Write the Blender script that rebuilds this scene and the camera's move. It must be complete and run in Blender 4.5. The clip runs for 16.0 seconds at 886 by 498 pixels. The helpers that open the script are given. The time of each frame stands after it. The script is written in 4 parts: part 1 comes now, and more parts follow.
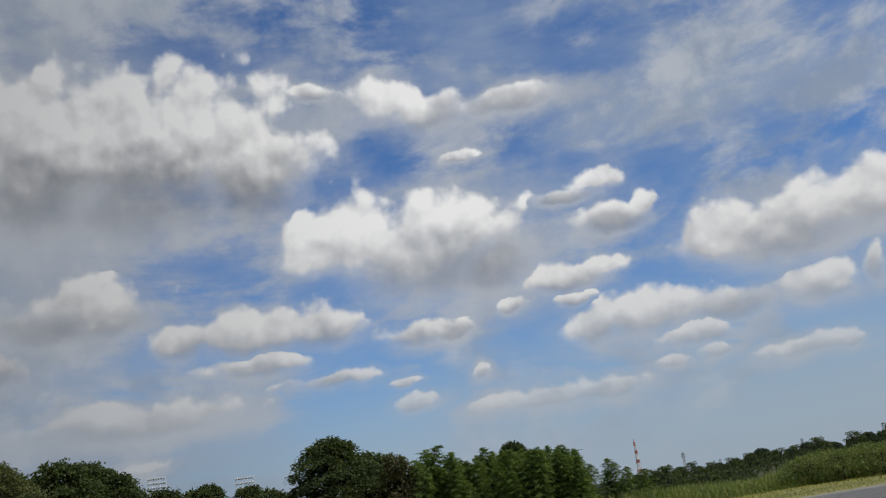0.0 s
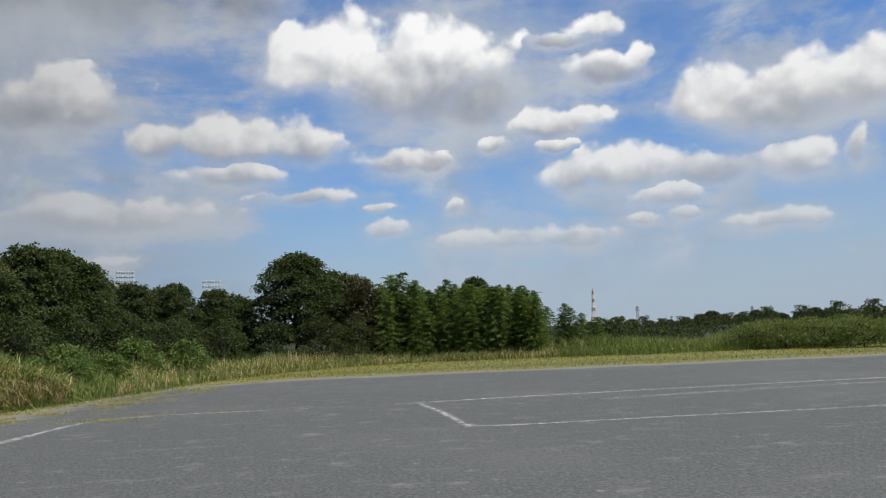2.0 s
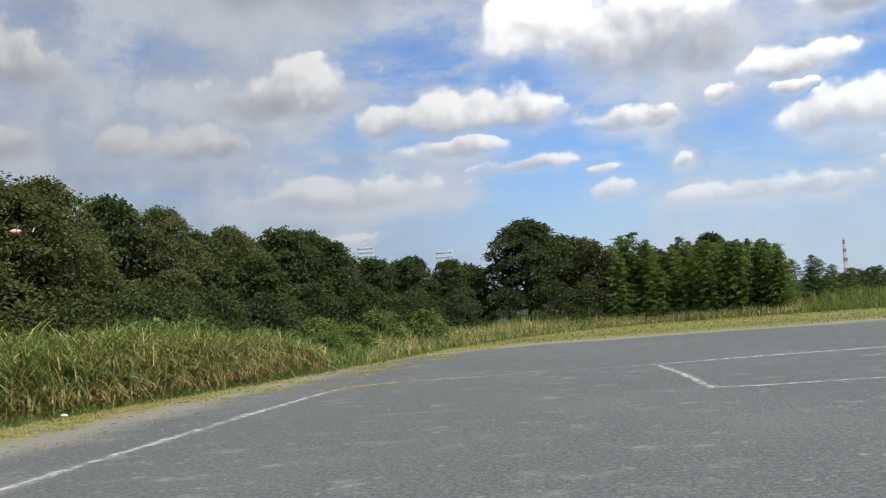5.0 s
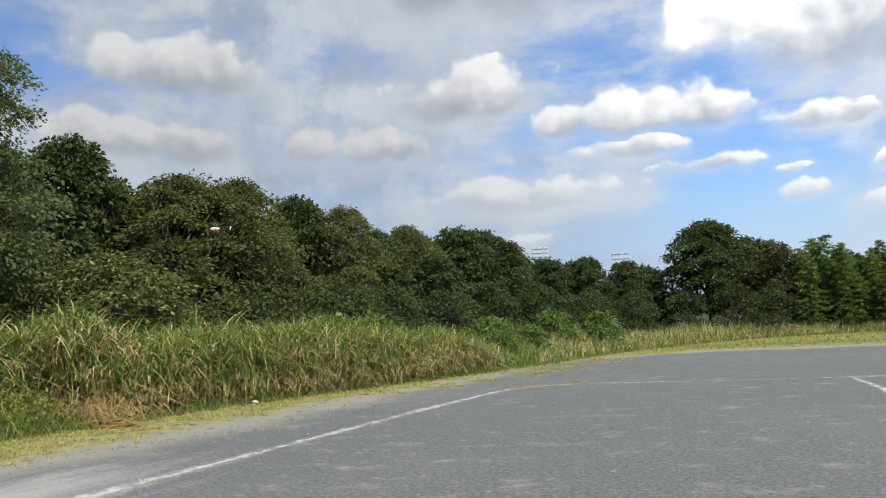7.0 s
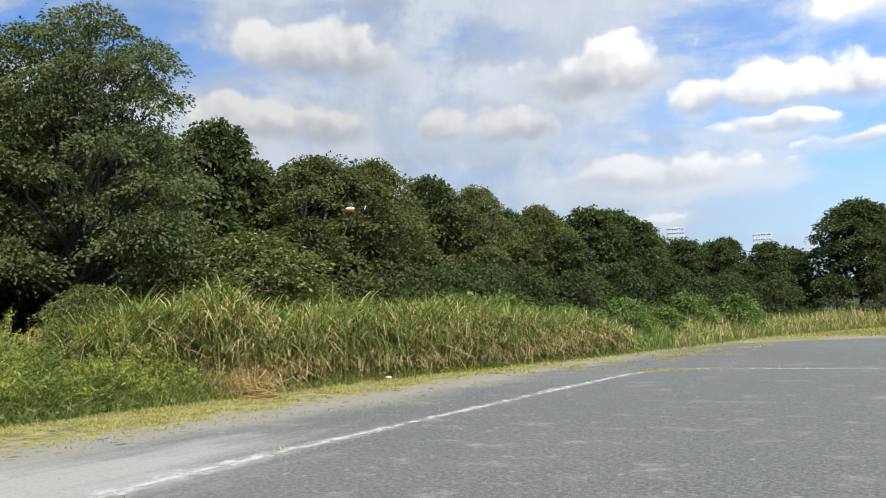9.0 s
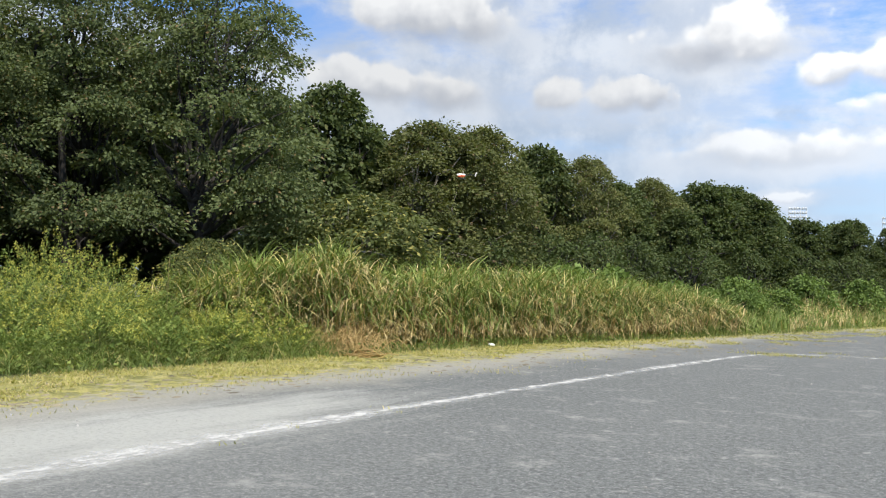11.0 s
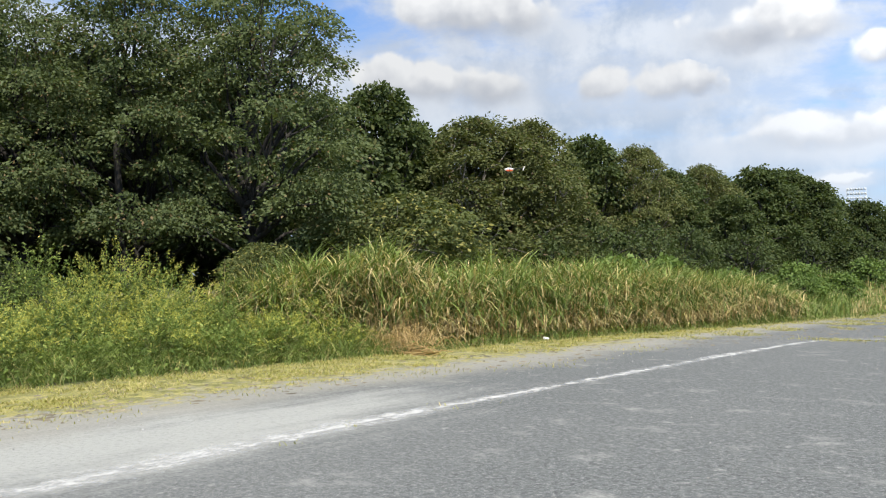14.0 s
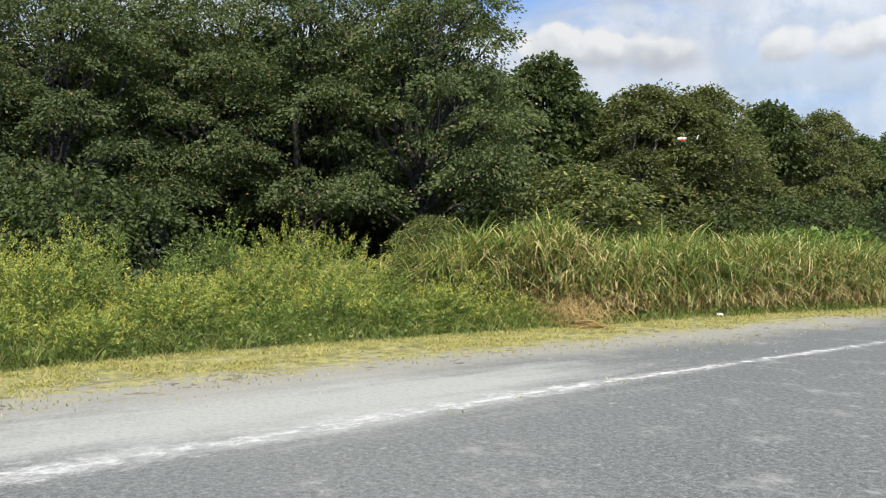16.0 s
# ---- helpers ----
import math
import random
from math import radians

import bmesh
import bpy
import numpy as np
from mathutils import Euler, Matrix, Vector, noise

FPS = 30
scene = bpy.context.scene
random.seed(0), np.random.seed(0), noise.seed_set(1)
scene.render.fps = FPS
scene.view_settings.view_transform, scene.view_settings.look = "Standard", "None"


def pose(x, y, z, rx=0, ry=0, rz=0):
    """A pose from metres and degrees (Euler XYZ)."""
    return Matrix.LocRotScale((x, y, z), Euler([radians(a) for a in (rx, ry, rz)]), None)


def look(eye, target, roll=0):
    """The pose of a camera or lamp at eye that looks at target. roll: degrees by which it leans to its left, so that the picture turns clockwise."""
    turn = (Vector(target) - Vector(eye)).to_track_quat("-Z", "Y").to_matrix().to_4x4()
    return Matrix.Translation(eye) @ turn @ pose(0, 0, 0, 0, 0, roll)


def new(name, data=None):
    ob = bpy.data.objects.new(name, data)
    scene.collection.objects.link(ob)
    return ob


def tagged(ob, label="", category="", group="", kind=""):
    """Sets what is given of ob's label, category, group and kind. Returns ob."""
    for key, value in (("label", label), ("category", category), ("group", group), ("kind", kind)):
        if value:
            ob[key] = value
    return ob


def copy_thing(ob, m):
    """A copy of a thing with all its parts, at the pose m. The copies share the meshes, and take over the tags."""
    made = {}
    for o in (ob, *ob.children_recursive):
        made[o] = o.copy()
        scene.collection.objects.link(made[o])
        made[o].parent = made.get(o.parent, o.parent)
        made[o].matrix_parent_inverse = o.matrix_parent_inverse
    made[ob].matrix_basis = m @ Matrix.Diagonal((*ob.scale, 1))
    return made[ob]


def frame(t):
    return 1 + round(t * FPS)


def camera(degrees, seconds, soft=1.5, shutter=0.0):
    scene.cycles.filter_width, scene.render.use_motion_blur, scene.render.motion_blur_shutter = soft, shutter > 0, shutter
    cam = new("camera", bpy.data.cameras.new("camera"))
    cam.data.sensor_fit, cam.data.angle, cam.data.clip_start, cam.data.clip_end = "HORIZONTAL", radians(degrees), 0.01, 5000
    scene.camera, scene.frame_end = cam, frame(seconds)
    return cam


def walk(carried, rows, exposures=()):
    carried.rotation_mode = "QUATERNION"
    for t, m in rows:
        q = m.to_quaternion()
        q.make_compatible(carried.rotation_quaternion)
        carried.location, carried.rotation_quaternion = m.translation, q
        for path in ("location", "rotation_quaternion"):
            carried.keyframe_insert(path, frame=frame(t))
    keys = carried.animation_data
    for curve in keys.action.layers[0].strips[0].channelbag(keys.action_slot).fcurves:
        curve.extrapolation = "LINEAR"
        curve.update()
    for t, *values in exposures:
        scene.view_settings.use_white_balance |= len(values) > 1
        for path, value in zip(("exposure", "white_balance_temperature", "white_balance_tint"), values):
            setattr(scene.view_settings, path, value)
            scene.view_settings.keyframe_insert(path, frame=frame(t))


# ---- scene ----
# ------------------------------------------------------------------ camera
EYE = 1.6
cam = camera(54.26, 16.0, soft=1.2)
# seconds, yaw, pitch, roll: someone stands still and turns
TURNS = [
    (0, 1.27, 16.93, 8.76), (0.5, 1.21, 13.87, 4.79), (1, 0.85, 11.29, 2.51), (1.5, 0.00, 9.30, 1.70),
    (2, -1.51, 5.58, 2.35), (2.5, -4.56, 1.08, 4.21), (3, -2.99, 1.04, 5.66), (3.5, 1.77, 2.02, 5.91),
    (4, 7.69, 3.35, 4.42), (4.5, 11.40, 4.06, 4.13), (5, 13.75, 4.16, 4.65), (5.2, 14.78, 4.33, 4.72),
    (7.3, 26.43, 4.92, 3.72), (7.5, 26.90, 4.87, 4.61), (8, 28.25, 4.26, 5.39), (8.5, 30.68, 3.97, 4.07),
    (9, 33.83, 3.98, 2.14), (9.5, 35.77, 4.04, 1.96), (10, 37.67, 3.51, 1.58), (10.2, 38.64, 3.31, 1.20),
    (12.3, 42.36, -0.09, -1.81), (12.5, 42.31, -0.31, -1.19), (13, 42.77, 0.33, 0.39), (13.5, 43.95, 0.82, 0.13),
    (14, 44.25, 1.69, 1.19), (14.5, 45.69, 2.31, 3.32), (15, 50.12, 2.08, 3.08), (15.5, 53.26, 1.60, 2.06),
    (16, 55.27, 0.06, 0.85)]
walk(cam, [(t, pose(0, 0, EYE, 90 + p, r, y)) for t, y, p, r in TURNS],
     exposures=[(0, -0.86), (1.0, -0.62), (1.9, -0.58), (2.5, -0.42), (4.0, -0.28), (5.0, -0.2), (8.0, 0.10), (10.0, 0.32), (12.0, 0.38), (16, 0.40)])

# ------------------------------------------------------------------ sky and sun
SUN_AZ, SUN_EL = -118.0, 50.0          # degrees to the left of ahead, degrees up
SKY = 0.10
world = bpy.data.worlds.new("sky")
scene.world = world
world.use_nodes = True


class Net:
    """Short hand for making shader nodes."""

    def __init__(self, tree):
        self.tree = tree

    def add(self, kind, **props):
        node = self.tree.nodes.new(kind)
        for key, value in props.items():
            if key == "operation":
                node.operation = value
            elif key == "blend_type":
                node.blend_type = value
        return node

    def link(self, a, b):
        self.tree.links.new(a, b)

    def put(self, socket, value):
        if isinstance(value, bpy.types.NodeSocket):
            self.link(value, socket)
        else:
            socket.default_value = value

    def math(self, op, a, b=0.0, c=0.0, clamp=False):
        node = self.add("ShaderNodeMath", operation=op)
        node.use_clamp = clamp
        for k, v in enumerate((a, b, c)):
            self.put(node.inputs[k], v)
        return node.outputs[0]

    def vec(self, op, a, b=(0, 0, 0), c=(0, 0, 0)):
        node = self.add("ShaderNodeVectorMath", operation=op)
        self.put(node.inputs[0], a)
        self.put(node.inputs[1], b)
        if op == "MULTIPLY_ADD":
            self.put(node.inputs[2], c)
        return node.outputs[1] if op == "LENGTH" else node.outputs[0]

    def noise(self, vector, scale, detail=4.0, rough=0.55, colour=False, distort=0.0, flat=False):
        node = self.add("ShaderNodeTexNoise")
        if flat:
            node.noise_dimensions = "2D"
        if vector is not None:
            self.link(vector, node.inputs["Vector"])
        node.inputs["Scale"].default_value = scale
        node.inputs["Detail"].default_value = detail
        node.inputs["Roughness"].default_value = rough
        node.inputs["Distortion"].default_value = distort
        return node.outputs["Color" if colour else "Fac"]

    def ramp(self, fac, lo, hi, a=0.0, b=1.0):
        """Smooth step of fac from lo to hi, onto a to b."""
        node = self.add("ShaderNodeMapRange")
        node.interpolation_type = "SMOOTHSTEP"
        self.put(node.inputs["Value"], fac)
        for key, v in (("From Min", lo), ("From Max", hi), ("To Min", a), ("To Max", b)):
            self.put(node.inputs[key], v)
        return node.outputs[0]

    def mix(self, fac, a, b, mode="MIX"):
        node = self.add("ShaderNodeMix")
        node.data_type, node.blend_type = "RGBA", mode
        self.put(node.inputs[0], fac)
        for k, v in ((6, a), (7, b)):
            self.put(node.inputs[k], (*v, 1) if isinstance(v, tuple) and len(v) == 3 else v)
        return node.outputs[2]


# clouds: bearing to the left, height, half width, half height, all in degrees
CLOUDS = [
    [(18.5, 23.9, 7.6, 5.3), (11.2, 23.6, 4.6, 4.6), (25.0, 23.9, 4.4, 5.0)],
    [(5.6, 18.4, 4.4, 2.4), (-0.4, 16.5, 6.4, 3.2), (-4.6, 15.4, 3.4, 2.2)],
    [(16.3, 12.7, 2.2, 1.2), (11.9, 12.7, 4.4, 1.4), (7.5, 12.7, 3.1, 1.5)],
    [(11.7, 10.6, 3.3, 0.8)], [(7.0, 9.2, 2.9, 0.5)],
    [(21.6, 15.1, 4.5, 1.8), (24.3, 14.1, 3.3, 1.1)],
    [(19.6, 7.9, 6.0, 1.0), (21.4, 8.6, 2.2, 0.8)], [(19.1, 5.3, 1.4, 0.4)],
    [(6.0, 27.9, 1.8, 0.6)], [(1.1, 26.9, 2.8, 1.1), (-2.4, 25.8, 3.0, 1.4), (-7.7, 25.5, 4.0, 0.8)], [(-3.4, 22.5, 1.2, 0.4)],
    [(-9.2, 13.5, 3.0, 1.2), (-11.2, 13.9, 1.5, 0.6)], [(-5.3, 12.3, 1.2, 0.6)], [(-9.6, 12.0, 1.5, 0.5)],
    [(-13.5, 16.4, 2.6, 0.9), (-15.4, 17.3, 0.9, 0.9)], [(-10.3, 18.6, 2.3, 0.5), (-12.8, 19.4, 1.5, 0.7)],
    [(-18.8, 14.1, 2.8, 1.5), (-23.5, 13.3, 4.8, 2.0), (-28.0, 14.0, 3.3, 2.0)],
    [(-10.4, 9.7, 2.0, 1.1), (-14.5, 10.2, 4.0, 1.4), (-19.0, 9.5, 3.1, 1.0)], [(-17.0, 8.2, 2.9, 0.8)],
    [(-25.0, 9.7, 2.2, 1.1)], [(-27.9, 10.1, 0.9, 1.3)],
    [(-23.3, 6.2, 2.9, 0.6), (-25.2, 6.0, 0.9, 0.4)], [(-17.7, 7.1, 1.3, 0.5)], [(-15.0, 6.8, 1.1, 0.4)],
    [(-6.8, 6.1, 4.0, 0.8), (-10.6, 5.8, 2.2, 0.6), (-3.3, 6.2, 2.2, 0.5)], [(1.8, 7.0, 1.6, 0.5)],
    [(1.2, 11.5, 2.6, 0.8), (-1.1, 11.2, 1.1, 0.6)], [(2.2, 8.4, 0.9, 0.3)], [(-2.8, 8.3, 0.7, 0.5)],
    [(42.4, 16.8, 4.1, 1.8), (39.0, 16.6, 2.8, 1.7), (45.0, 17.4, 2.3, 1.4)],
    [(48.3, 13.2, 1.7, 1.2), (45.1, 12.4, 4.0, 1.4), (41.1, 12.0, 3.3, 1.3)],
    [(33.3, 11.8, 1.8, 1.0), (29.4, 11.7, 2.4, 1.2), (27.5, 11.4, 1.5, 0.9)],
]


def cloud_puffs():
    """A node group: the heaped, cauliflower-like relief of a cumulus."""
    tree = bpy.data.node_groups.new("cloud_puffs", "ShaderNodeTree")
    tree.interface.new_socket("Vector", in_out="INPUT", socket_type="NodeSocketVector")
    tree.interface.new_socket("Height", in_out="OUTPUT", socket_type="NodeSocketFloat")
    n = Net(tree)
    start, end = n.add("NodeGroupInput"), n.add("NodeGroupOutput")
    p = start.outputs[0]
    warp = n.noise(p, 0.5, 2.0, 0.5, True, flat=True)
    q = n.vec("MULTIPLY_ADD", warp, (0.9, 0.7, 0), p)
    total = None
    for scale, share in ((0.26, 0.72), (0.60, 0.34), (1.4, 0.11)):
        cell = n.add("ShaderNodeTexVoronoi")
        cell.voronoi_dimensions = "2D"
        cell.feature = "SMOOTH_F1"
        cell.inputs["Smoothness"].default_value = 0.6
        n.link(q, cell.inputs["Vector"])
        cell.inputs["Scale"].default_value = scale
        own = n.math("MULTIPLY", n.math("SUBTRACT", 0.40, cell.outputs["Distance"]), share)
        total = own if total is None else n.math("ADD", total, own)
    wisp = n.noise(p, 0.55, 6.0, 0.52, flat=True)
    n.link(n.math("MULTIPLY_ADD", n.math("SUBTRACT", wisp, 0.5), 0.34, total), end.inputs[0])
    return tree


def cloud_field(puffs):
    """A node group: how deep inside a cumulus a point of the sky is (below zero is clear), how high in it, and how far it faces the sun."""
    tree = bpy.data.node_groups.new("cloud_field", "ShaderNodeTree")
    tree.interface.new_socket("Vector", in_out="INPUT", socket_type="NodeSocketVector")
    for name in ("Depth", "Rise", "Relief"):
        tree.interface.new_socket(name, in_out="OUTPUT", socket_type="NodeSocketFloat")
    n = Net(tree)
    start, end = n.add("NodeGroupInput"), n.add("NodeGroupOutput")
    p = start.outputs[0]
    w1 = n.noise(p, 0.30, 2.0, 0.5, True, flat=True)
    q = n.vec("MULTIPLY_ADD", w1, (2.0, 0.9, 0), p)
    w2 = n.noise(p, 1.1, 3.0, 0.5, True, flat=True)
    q = n.vec("MULTIPLY_ADD", w2, (0.7, 0.4, 0), q)
    q = n.vec("ADD", q, (-1.35, -0.65, 0))
    height = n.add("ShaderNodeSeparateXYZ")
    n.link(q, height.inputs[0])
    depth, rise = None, None
    for cloud in CLOUDS:
        own = None
        for az, el, w, h in cloud:
            w, h = 1.26 * w, 1.32 * h
            d = n.vec("LENGTH", n.vec("MULTIPLY_ADD", q, (1 / w, 1 / h, 0), (-az / w, -el / h, 0)))
            own = d if own is None else n.math("SMOOTH_MIN", own, d, 0.2)
        foot, top = min(c[1] - 1.2 * c[3] for c in cloud), max(c[1] + 1.2 * c[3] for c in cloud)
        up = n.math("MULTIPLY_ADD", height.outputs[1], 2 / (top - foot), -(top + foot) / (top - foot))
        if depth is None:
            depth, rise = own, up
        else:
            near = n.ramp(n.math("SUBTRACT", depth, own), -0.18, 0.18)
            rise = n.math("MULTIPLY_ADD", n.math("SUBTRACT", up, rise), near, rise)
            depth = n.math("SMOOTH_MIN", depth, own, 0.12)
    body = n.math("MAXIMUM", n.math("SUBTRACT", 1.0, depth), -1.2)

    def puff_at(vector):
        node = n.add("ShaderNodeGroup")
        node.node_tree = puffs
        n.link(vector, node.inputs[0])
        return node.outputs[0]

    here = puff_at(p)
    sunward = puff_at(n.vec("ADD", p, (-0.5, 0.8, 0)))
    rough = n.math("MULTIPLY", here, n.ramp(rise, -0.6, 0.35, 0.05, 1.10))
    n.link(n.math("ADD", body, rough), end.inputs[0])
    n.link(n.math("ADD", rise, n.math("MULTIPLY", here, 0.35)), end.inputs[1])
    n.link(n.math("SUBTRACT", here, sunward), end.inputs[2])
    return tree


def build_sky():
    tree = world.node_tree
    tree.nodes.clear()
    n = Net(tree)
    direction = n.add("ShaderNodeTexCoord").outputs["Generated"]
    part = n.add("ShaderNodeSeparateXYZ")
    n.link(direction, part.inputs[0])
    az = n.math("MULTIPLY", n.math("ARCTAN2", n.math("MULTIPLY", part.outputs[0], -1.0), part.outputs[1]), 57.2958)
    el = n.math("MULTIPLY", n.math("ARCSINE", part.outputs[2]), 57.2958)
    flat = n.add("ShaderNodeCombineXYZ")
    n.link(az, flat.inputs[0]), n.link(el, flat.inputs[1])
    p = flat.outputs[0]
    cumulus = n.add("ShaderNodeGroup")
    cumulus.node_tree = cloud_field(cloud_puffs())
    n.link(p, cumulus.inputs[0])
    here, rise, relief = cumulus.outputs
    sky = n.add("ShaderNodeTexSky")
    sky.sky_type, sky.sun_disc = "NISHITA", False
    sky.sun_elevation, sky.sun_rotation = radians(SUN_EL), radians(-SUN_AZ)
    sky.air_density, sky.dust_density, sky.ozone_density = 1.2, 0.3, 4.0
    blue = n.mix(1.0, sky.outputs[0], (SKY * 0.84, SKY * 1.16, SKY * 1.60), "MULTIPLY")
    # high thin veil, streaked, thicker to the left and low down
    streak = n.vec("MULTIPLY", p, (0.05, 0.15, 0))
    v1 = n.noise(streak, 1.0, 7.0, 0.55, distort=0.0, flat=True)
    bank = n.noise(n.vec("MULTIPLY", p, (0.10, 0.22, 0)), 1.0, 8.0, 0.60, distort=0.15, flat=True)
    bias = n.ramp(az, 2.0, 30.0, 0.0, 0.22)
    bias = n.math("ADD", bias, n.math("MULTIPLY", n.ramp(az, -9.0, -20.0), n.ramp(el, 14.0, 24.0, 0.0, 0.14)))
    bias = n.math("SUBTRACT", bias, n.math("MULTIPLY", n.math("MULTIPLY", n.ramp(az, 43.0, 50.0), n.ramp(az, 66.0, 58.0)), n.ramp(el, 14.5, 17.5, 0.0, 0.20)))
    veil = n.ramp(n.math("ADD", v1, bias), 0.38, 0.86, 0.0, 0.80)
    rest = n.ramp(n.math("ADD", bank, n.math("MULTIPLY", bias, 0.8)), 0.46, 0.72, 0.0, 0.78)
    haze = n.ramp(el, 0.0, 13.0, 0.86, 0.0)
    thin = n.mix(n.ramp(n.noise(p, 0.22, 6.0, 0.6, flat=True), 0.35, 0.68), (0.42, 0.50, 0.62), (0.74, 0.78, 0.83))
    base = n.mix(veil, blue, n.mix(n.ramp(az, 0.0, 28.0), (0.46, 0.56, 0.72), (0.55, 0.61, 0.70)))
    base = n.mix(rest, base, thin)
    base = n.mix(haze, base, n.mix(n.ramp(az, 4.0, 18.0), (0.49, 0.59, 0.72), (0.40, 0.51, 0.66)))
    # thin cloud trailing round the cumulus
    halo = n.math("MULTIPLY", n.ramp(here, -0.8, 0.25, 0.0, 0.70), n.ramp(bank, 0.30, 0.60, 0.25, 1.0))
    base = n.mix(halo, base, (0.60, 0.65, 0.73))
    # cumulus: bright heads, grey undersides, soft lower edges
    lit = n.ramp(rise, -0.75, 0.65)
    thick = n.ramp(here, 0.0, 0.6, 0.10, 1.0)
    shade = n.math("MULTIPLY", n.math("SUBTRACT", 1.0, lit), thick)
    shade = n.math("SUBTRACT", shade, n.math("MULTIPLY", n.math("MULTIPLY", relief, 0.9), n.ramp(lit, 0.1, 0.7, 0.2, 1.0)))
    grain = n.noise(p, 0.35, 5.0, 0.55, flat=True)
    shade = n.math("ADD", shade, n.math("MULTIPLY", n.math("SUBTRACT", grain, 0.47), 0.36), clamp=True)
    under = n.mix(n.ramp(el, 17.0, 21.5), (0.40, 0.43, 0.49), n.mix(n.ramp(az, 5.0, 10.0), (0.45, 0.48, 0.54), (0.25, 0.27, 0.31)))
    bright = n.mix(n.ramp(az, 0.0, 36.0), (1.08, 1.08, 1.07), (0.76, 0.77, 0.78))
    bright = n.mix(1.0, bright, n.ramp(el, 13.0, 20.0, 1.0, 1.16), "MULTIPLY")
    colour = n.mix(shade, bright, under)
    soft = n.ramp(lit, 0.0, 0.8, 1.0, 0.34)
    cover = n.math("MULTIPLY", n.ramp(n.math("DIVIDE", here, soft), 0.0, 1.0, 0.0, 0.96), n.ramp(el, 4.0, 13.0, 0.72, 1.0))
    low = n.ramp(el, 3.0, 14.0, 0.60, 0.0)
    colour = n.mix(low, colour, (0.63, 0.68, 0.75))
    full = n.mix(cover, base, colour)
    gain = n.ramp(az, -5.0, 42.0, 1.14, 0.83)
    full = n.mix(1.0, full, gain, "MULTIPLY")
    back = n.add("ShaderNodeBackground")
    n.link(full, back.inputs[0])
    back.inputs[1].default_value = 1.0
    out = n.add("ShaderNodeOutputWorld")
    n.link(back.outputs[0], out.inputs[0])


build_sky()
sun = new("sun", bpy.data.lights.new("sun", "SUN"))
sun.data.energy, sun.data.angle, sun.data.color = 5.0, radians(0.6), (1.0, 0.93, 0.80)
a, e = radians(SUN_AZ), radians(SUN_EL)
toward = Vector((-math.sin(a) * math.cos(e), math.cos(a) * math.cos(e), math.sin(e)))
sun.matrix_world = look(toward * 100, (0, 0, 0))


# ------------------------------------------------------------------ materials
def material(name):
    m = bpy.data.materials.new(name)
    m.use_nodes = True
    m.node_tree.nodes.clear()
    n = Net(m.node_tree)
    out = n.add("ShaderNodeOutputMaterial")
    return m, n, out


def principled(n, colour, rough=0.8, metal=0.0, bump=None, strength=0.3, distance=0.02, spec=0.4):
    b = n.add("ShaderNodeBsdfPrincipled")
    n.put(b.inputs["Base Color"], (*colour, 1) if isinstance(colour, tuple) and len(colour) == 3 else colour)
    n.put(b.inputs["Roughness"], rough)
    b.inputs["Metallic"].default_value = metal
    b.inputs["Specular IOR Level"].default_value = spec
    if bump is not None:
        k = n.add("ShaderNodeBump")
        k.inputs["Strength"].default_value, k.inputs["Distance"].default_value = strength, distance
        n.link(bump, k.inputs["Height"])
        n.link(k.outputs[0], b.inputs["Normal"])
    return b.outputs[0]


def object_place(n):
    return n.add("ShaderNodeTexCoord").outputs["Object"]


def world_place(n):
    return n.add("ShaderNodeNewGeometry").outputs["Position"]


def foliage(name, dark, light, dry=None, dry_share=0.0, through_light=0.3, rough=0.6, patch=0.7, spec=0.22):
    """Leaves: each leaf its own tint, whole sprays lighter or darker."""
    m, n, out = material(name)
    geo = n.add("ShaderNodeNewGeometry")
    rnd = geo.outputs["Random Per Island"]
    tone = n.noise(geo.outputs["Position"], patch * 2.2, 3.0, 0.6)
    tone = n.ramp(tone, 0.32, 0.68)
    info = n.add("ShaderNodeObjectInfo").outputs["Random"]
    k = n.math("ADD", n.math("MULTIPLY", rnd, 0.30), n.math("MULTIPLY", tone, 0.50))
    k = n.math("ADD", k, n.math("MULTIPLY", info, 0.20))
    col = n.mix(k, dark, light)
    if dry:
        far = n.math("FRACT", n.math("MULTIPLY", rnd, 17.3))
        col = n.mix(n.ramp(far, 1 - dry_share - 0.03, 1 - dry_share + 0.03), col, dry)
    surface = principled(n, col, rough, spec=spec)
    trans = n.add("ShaderNodeBsdfTranslucent")
    n.link(n.mix(1.0, col, (1.25, 1.3, 0.6), "MULTIPLY"), trans.inputs[0])
    mix = n.add("ShaderNodeMixShader")
    mix.inputs[0].default_value = through_light
    n.link(surface, mix.inputs[1]), n.link(trans.outputs[0], mix.inputs[2])
    n.link(mix.outputs[0], out.inputs[0])
    return m


def plain(name, colour, rough=0.6, metal=0.0, vary=0.25, scale=3.0):
    m, n, out = material(name)
    t = n.noise(object_place(n), scale, 5.0, 0.6)
    col = n.mix(n.ramp(t, 0.3, 0.7), tuple(c * (1 - vary) for c in colour), tuple(min(1, c * (1 + vary)) for c in colour))
    n.link(principled(n, col, rough, metal, t, 0.2), out.inputs[0])
    return m


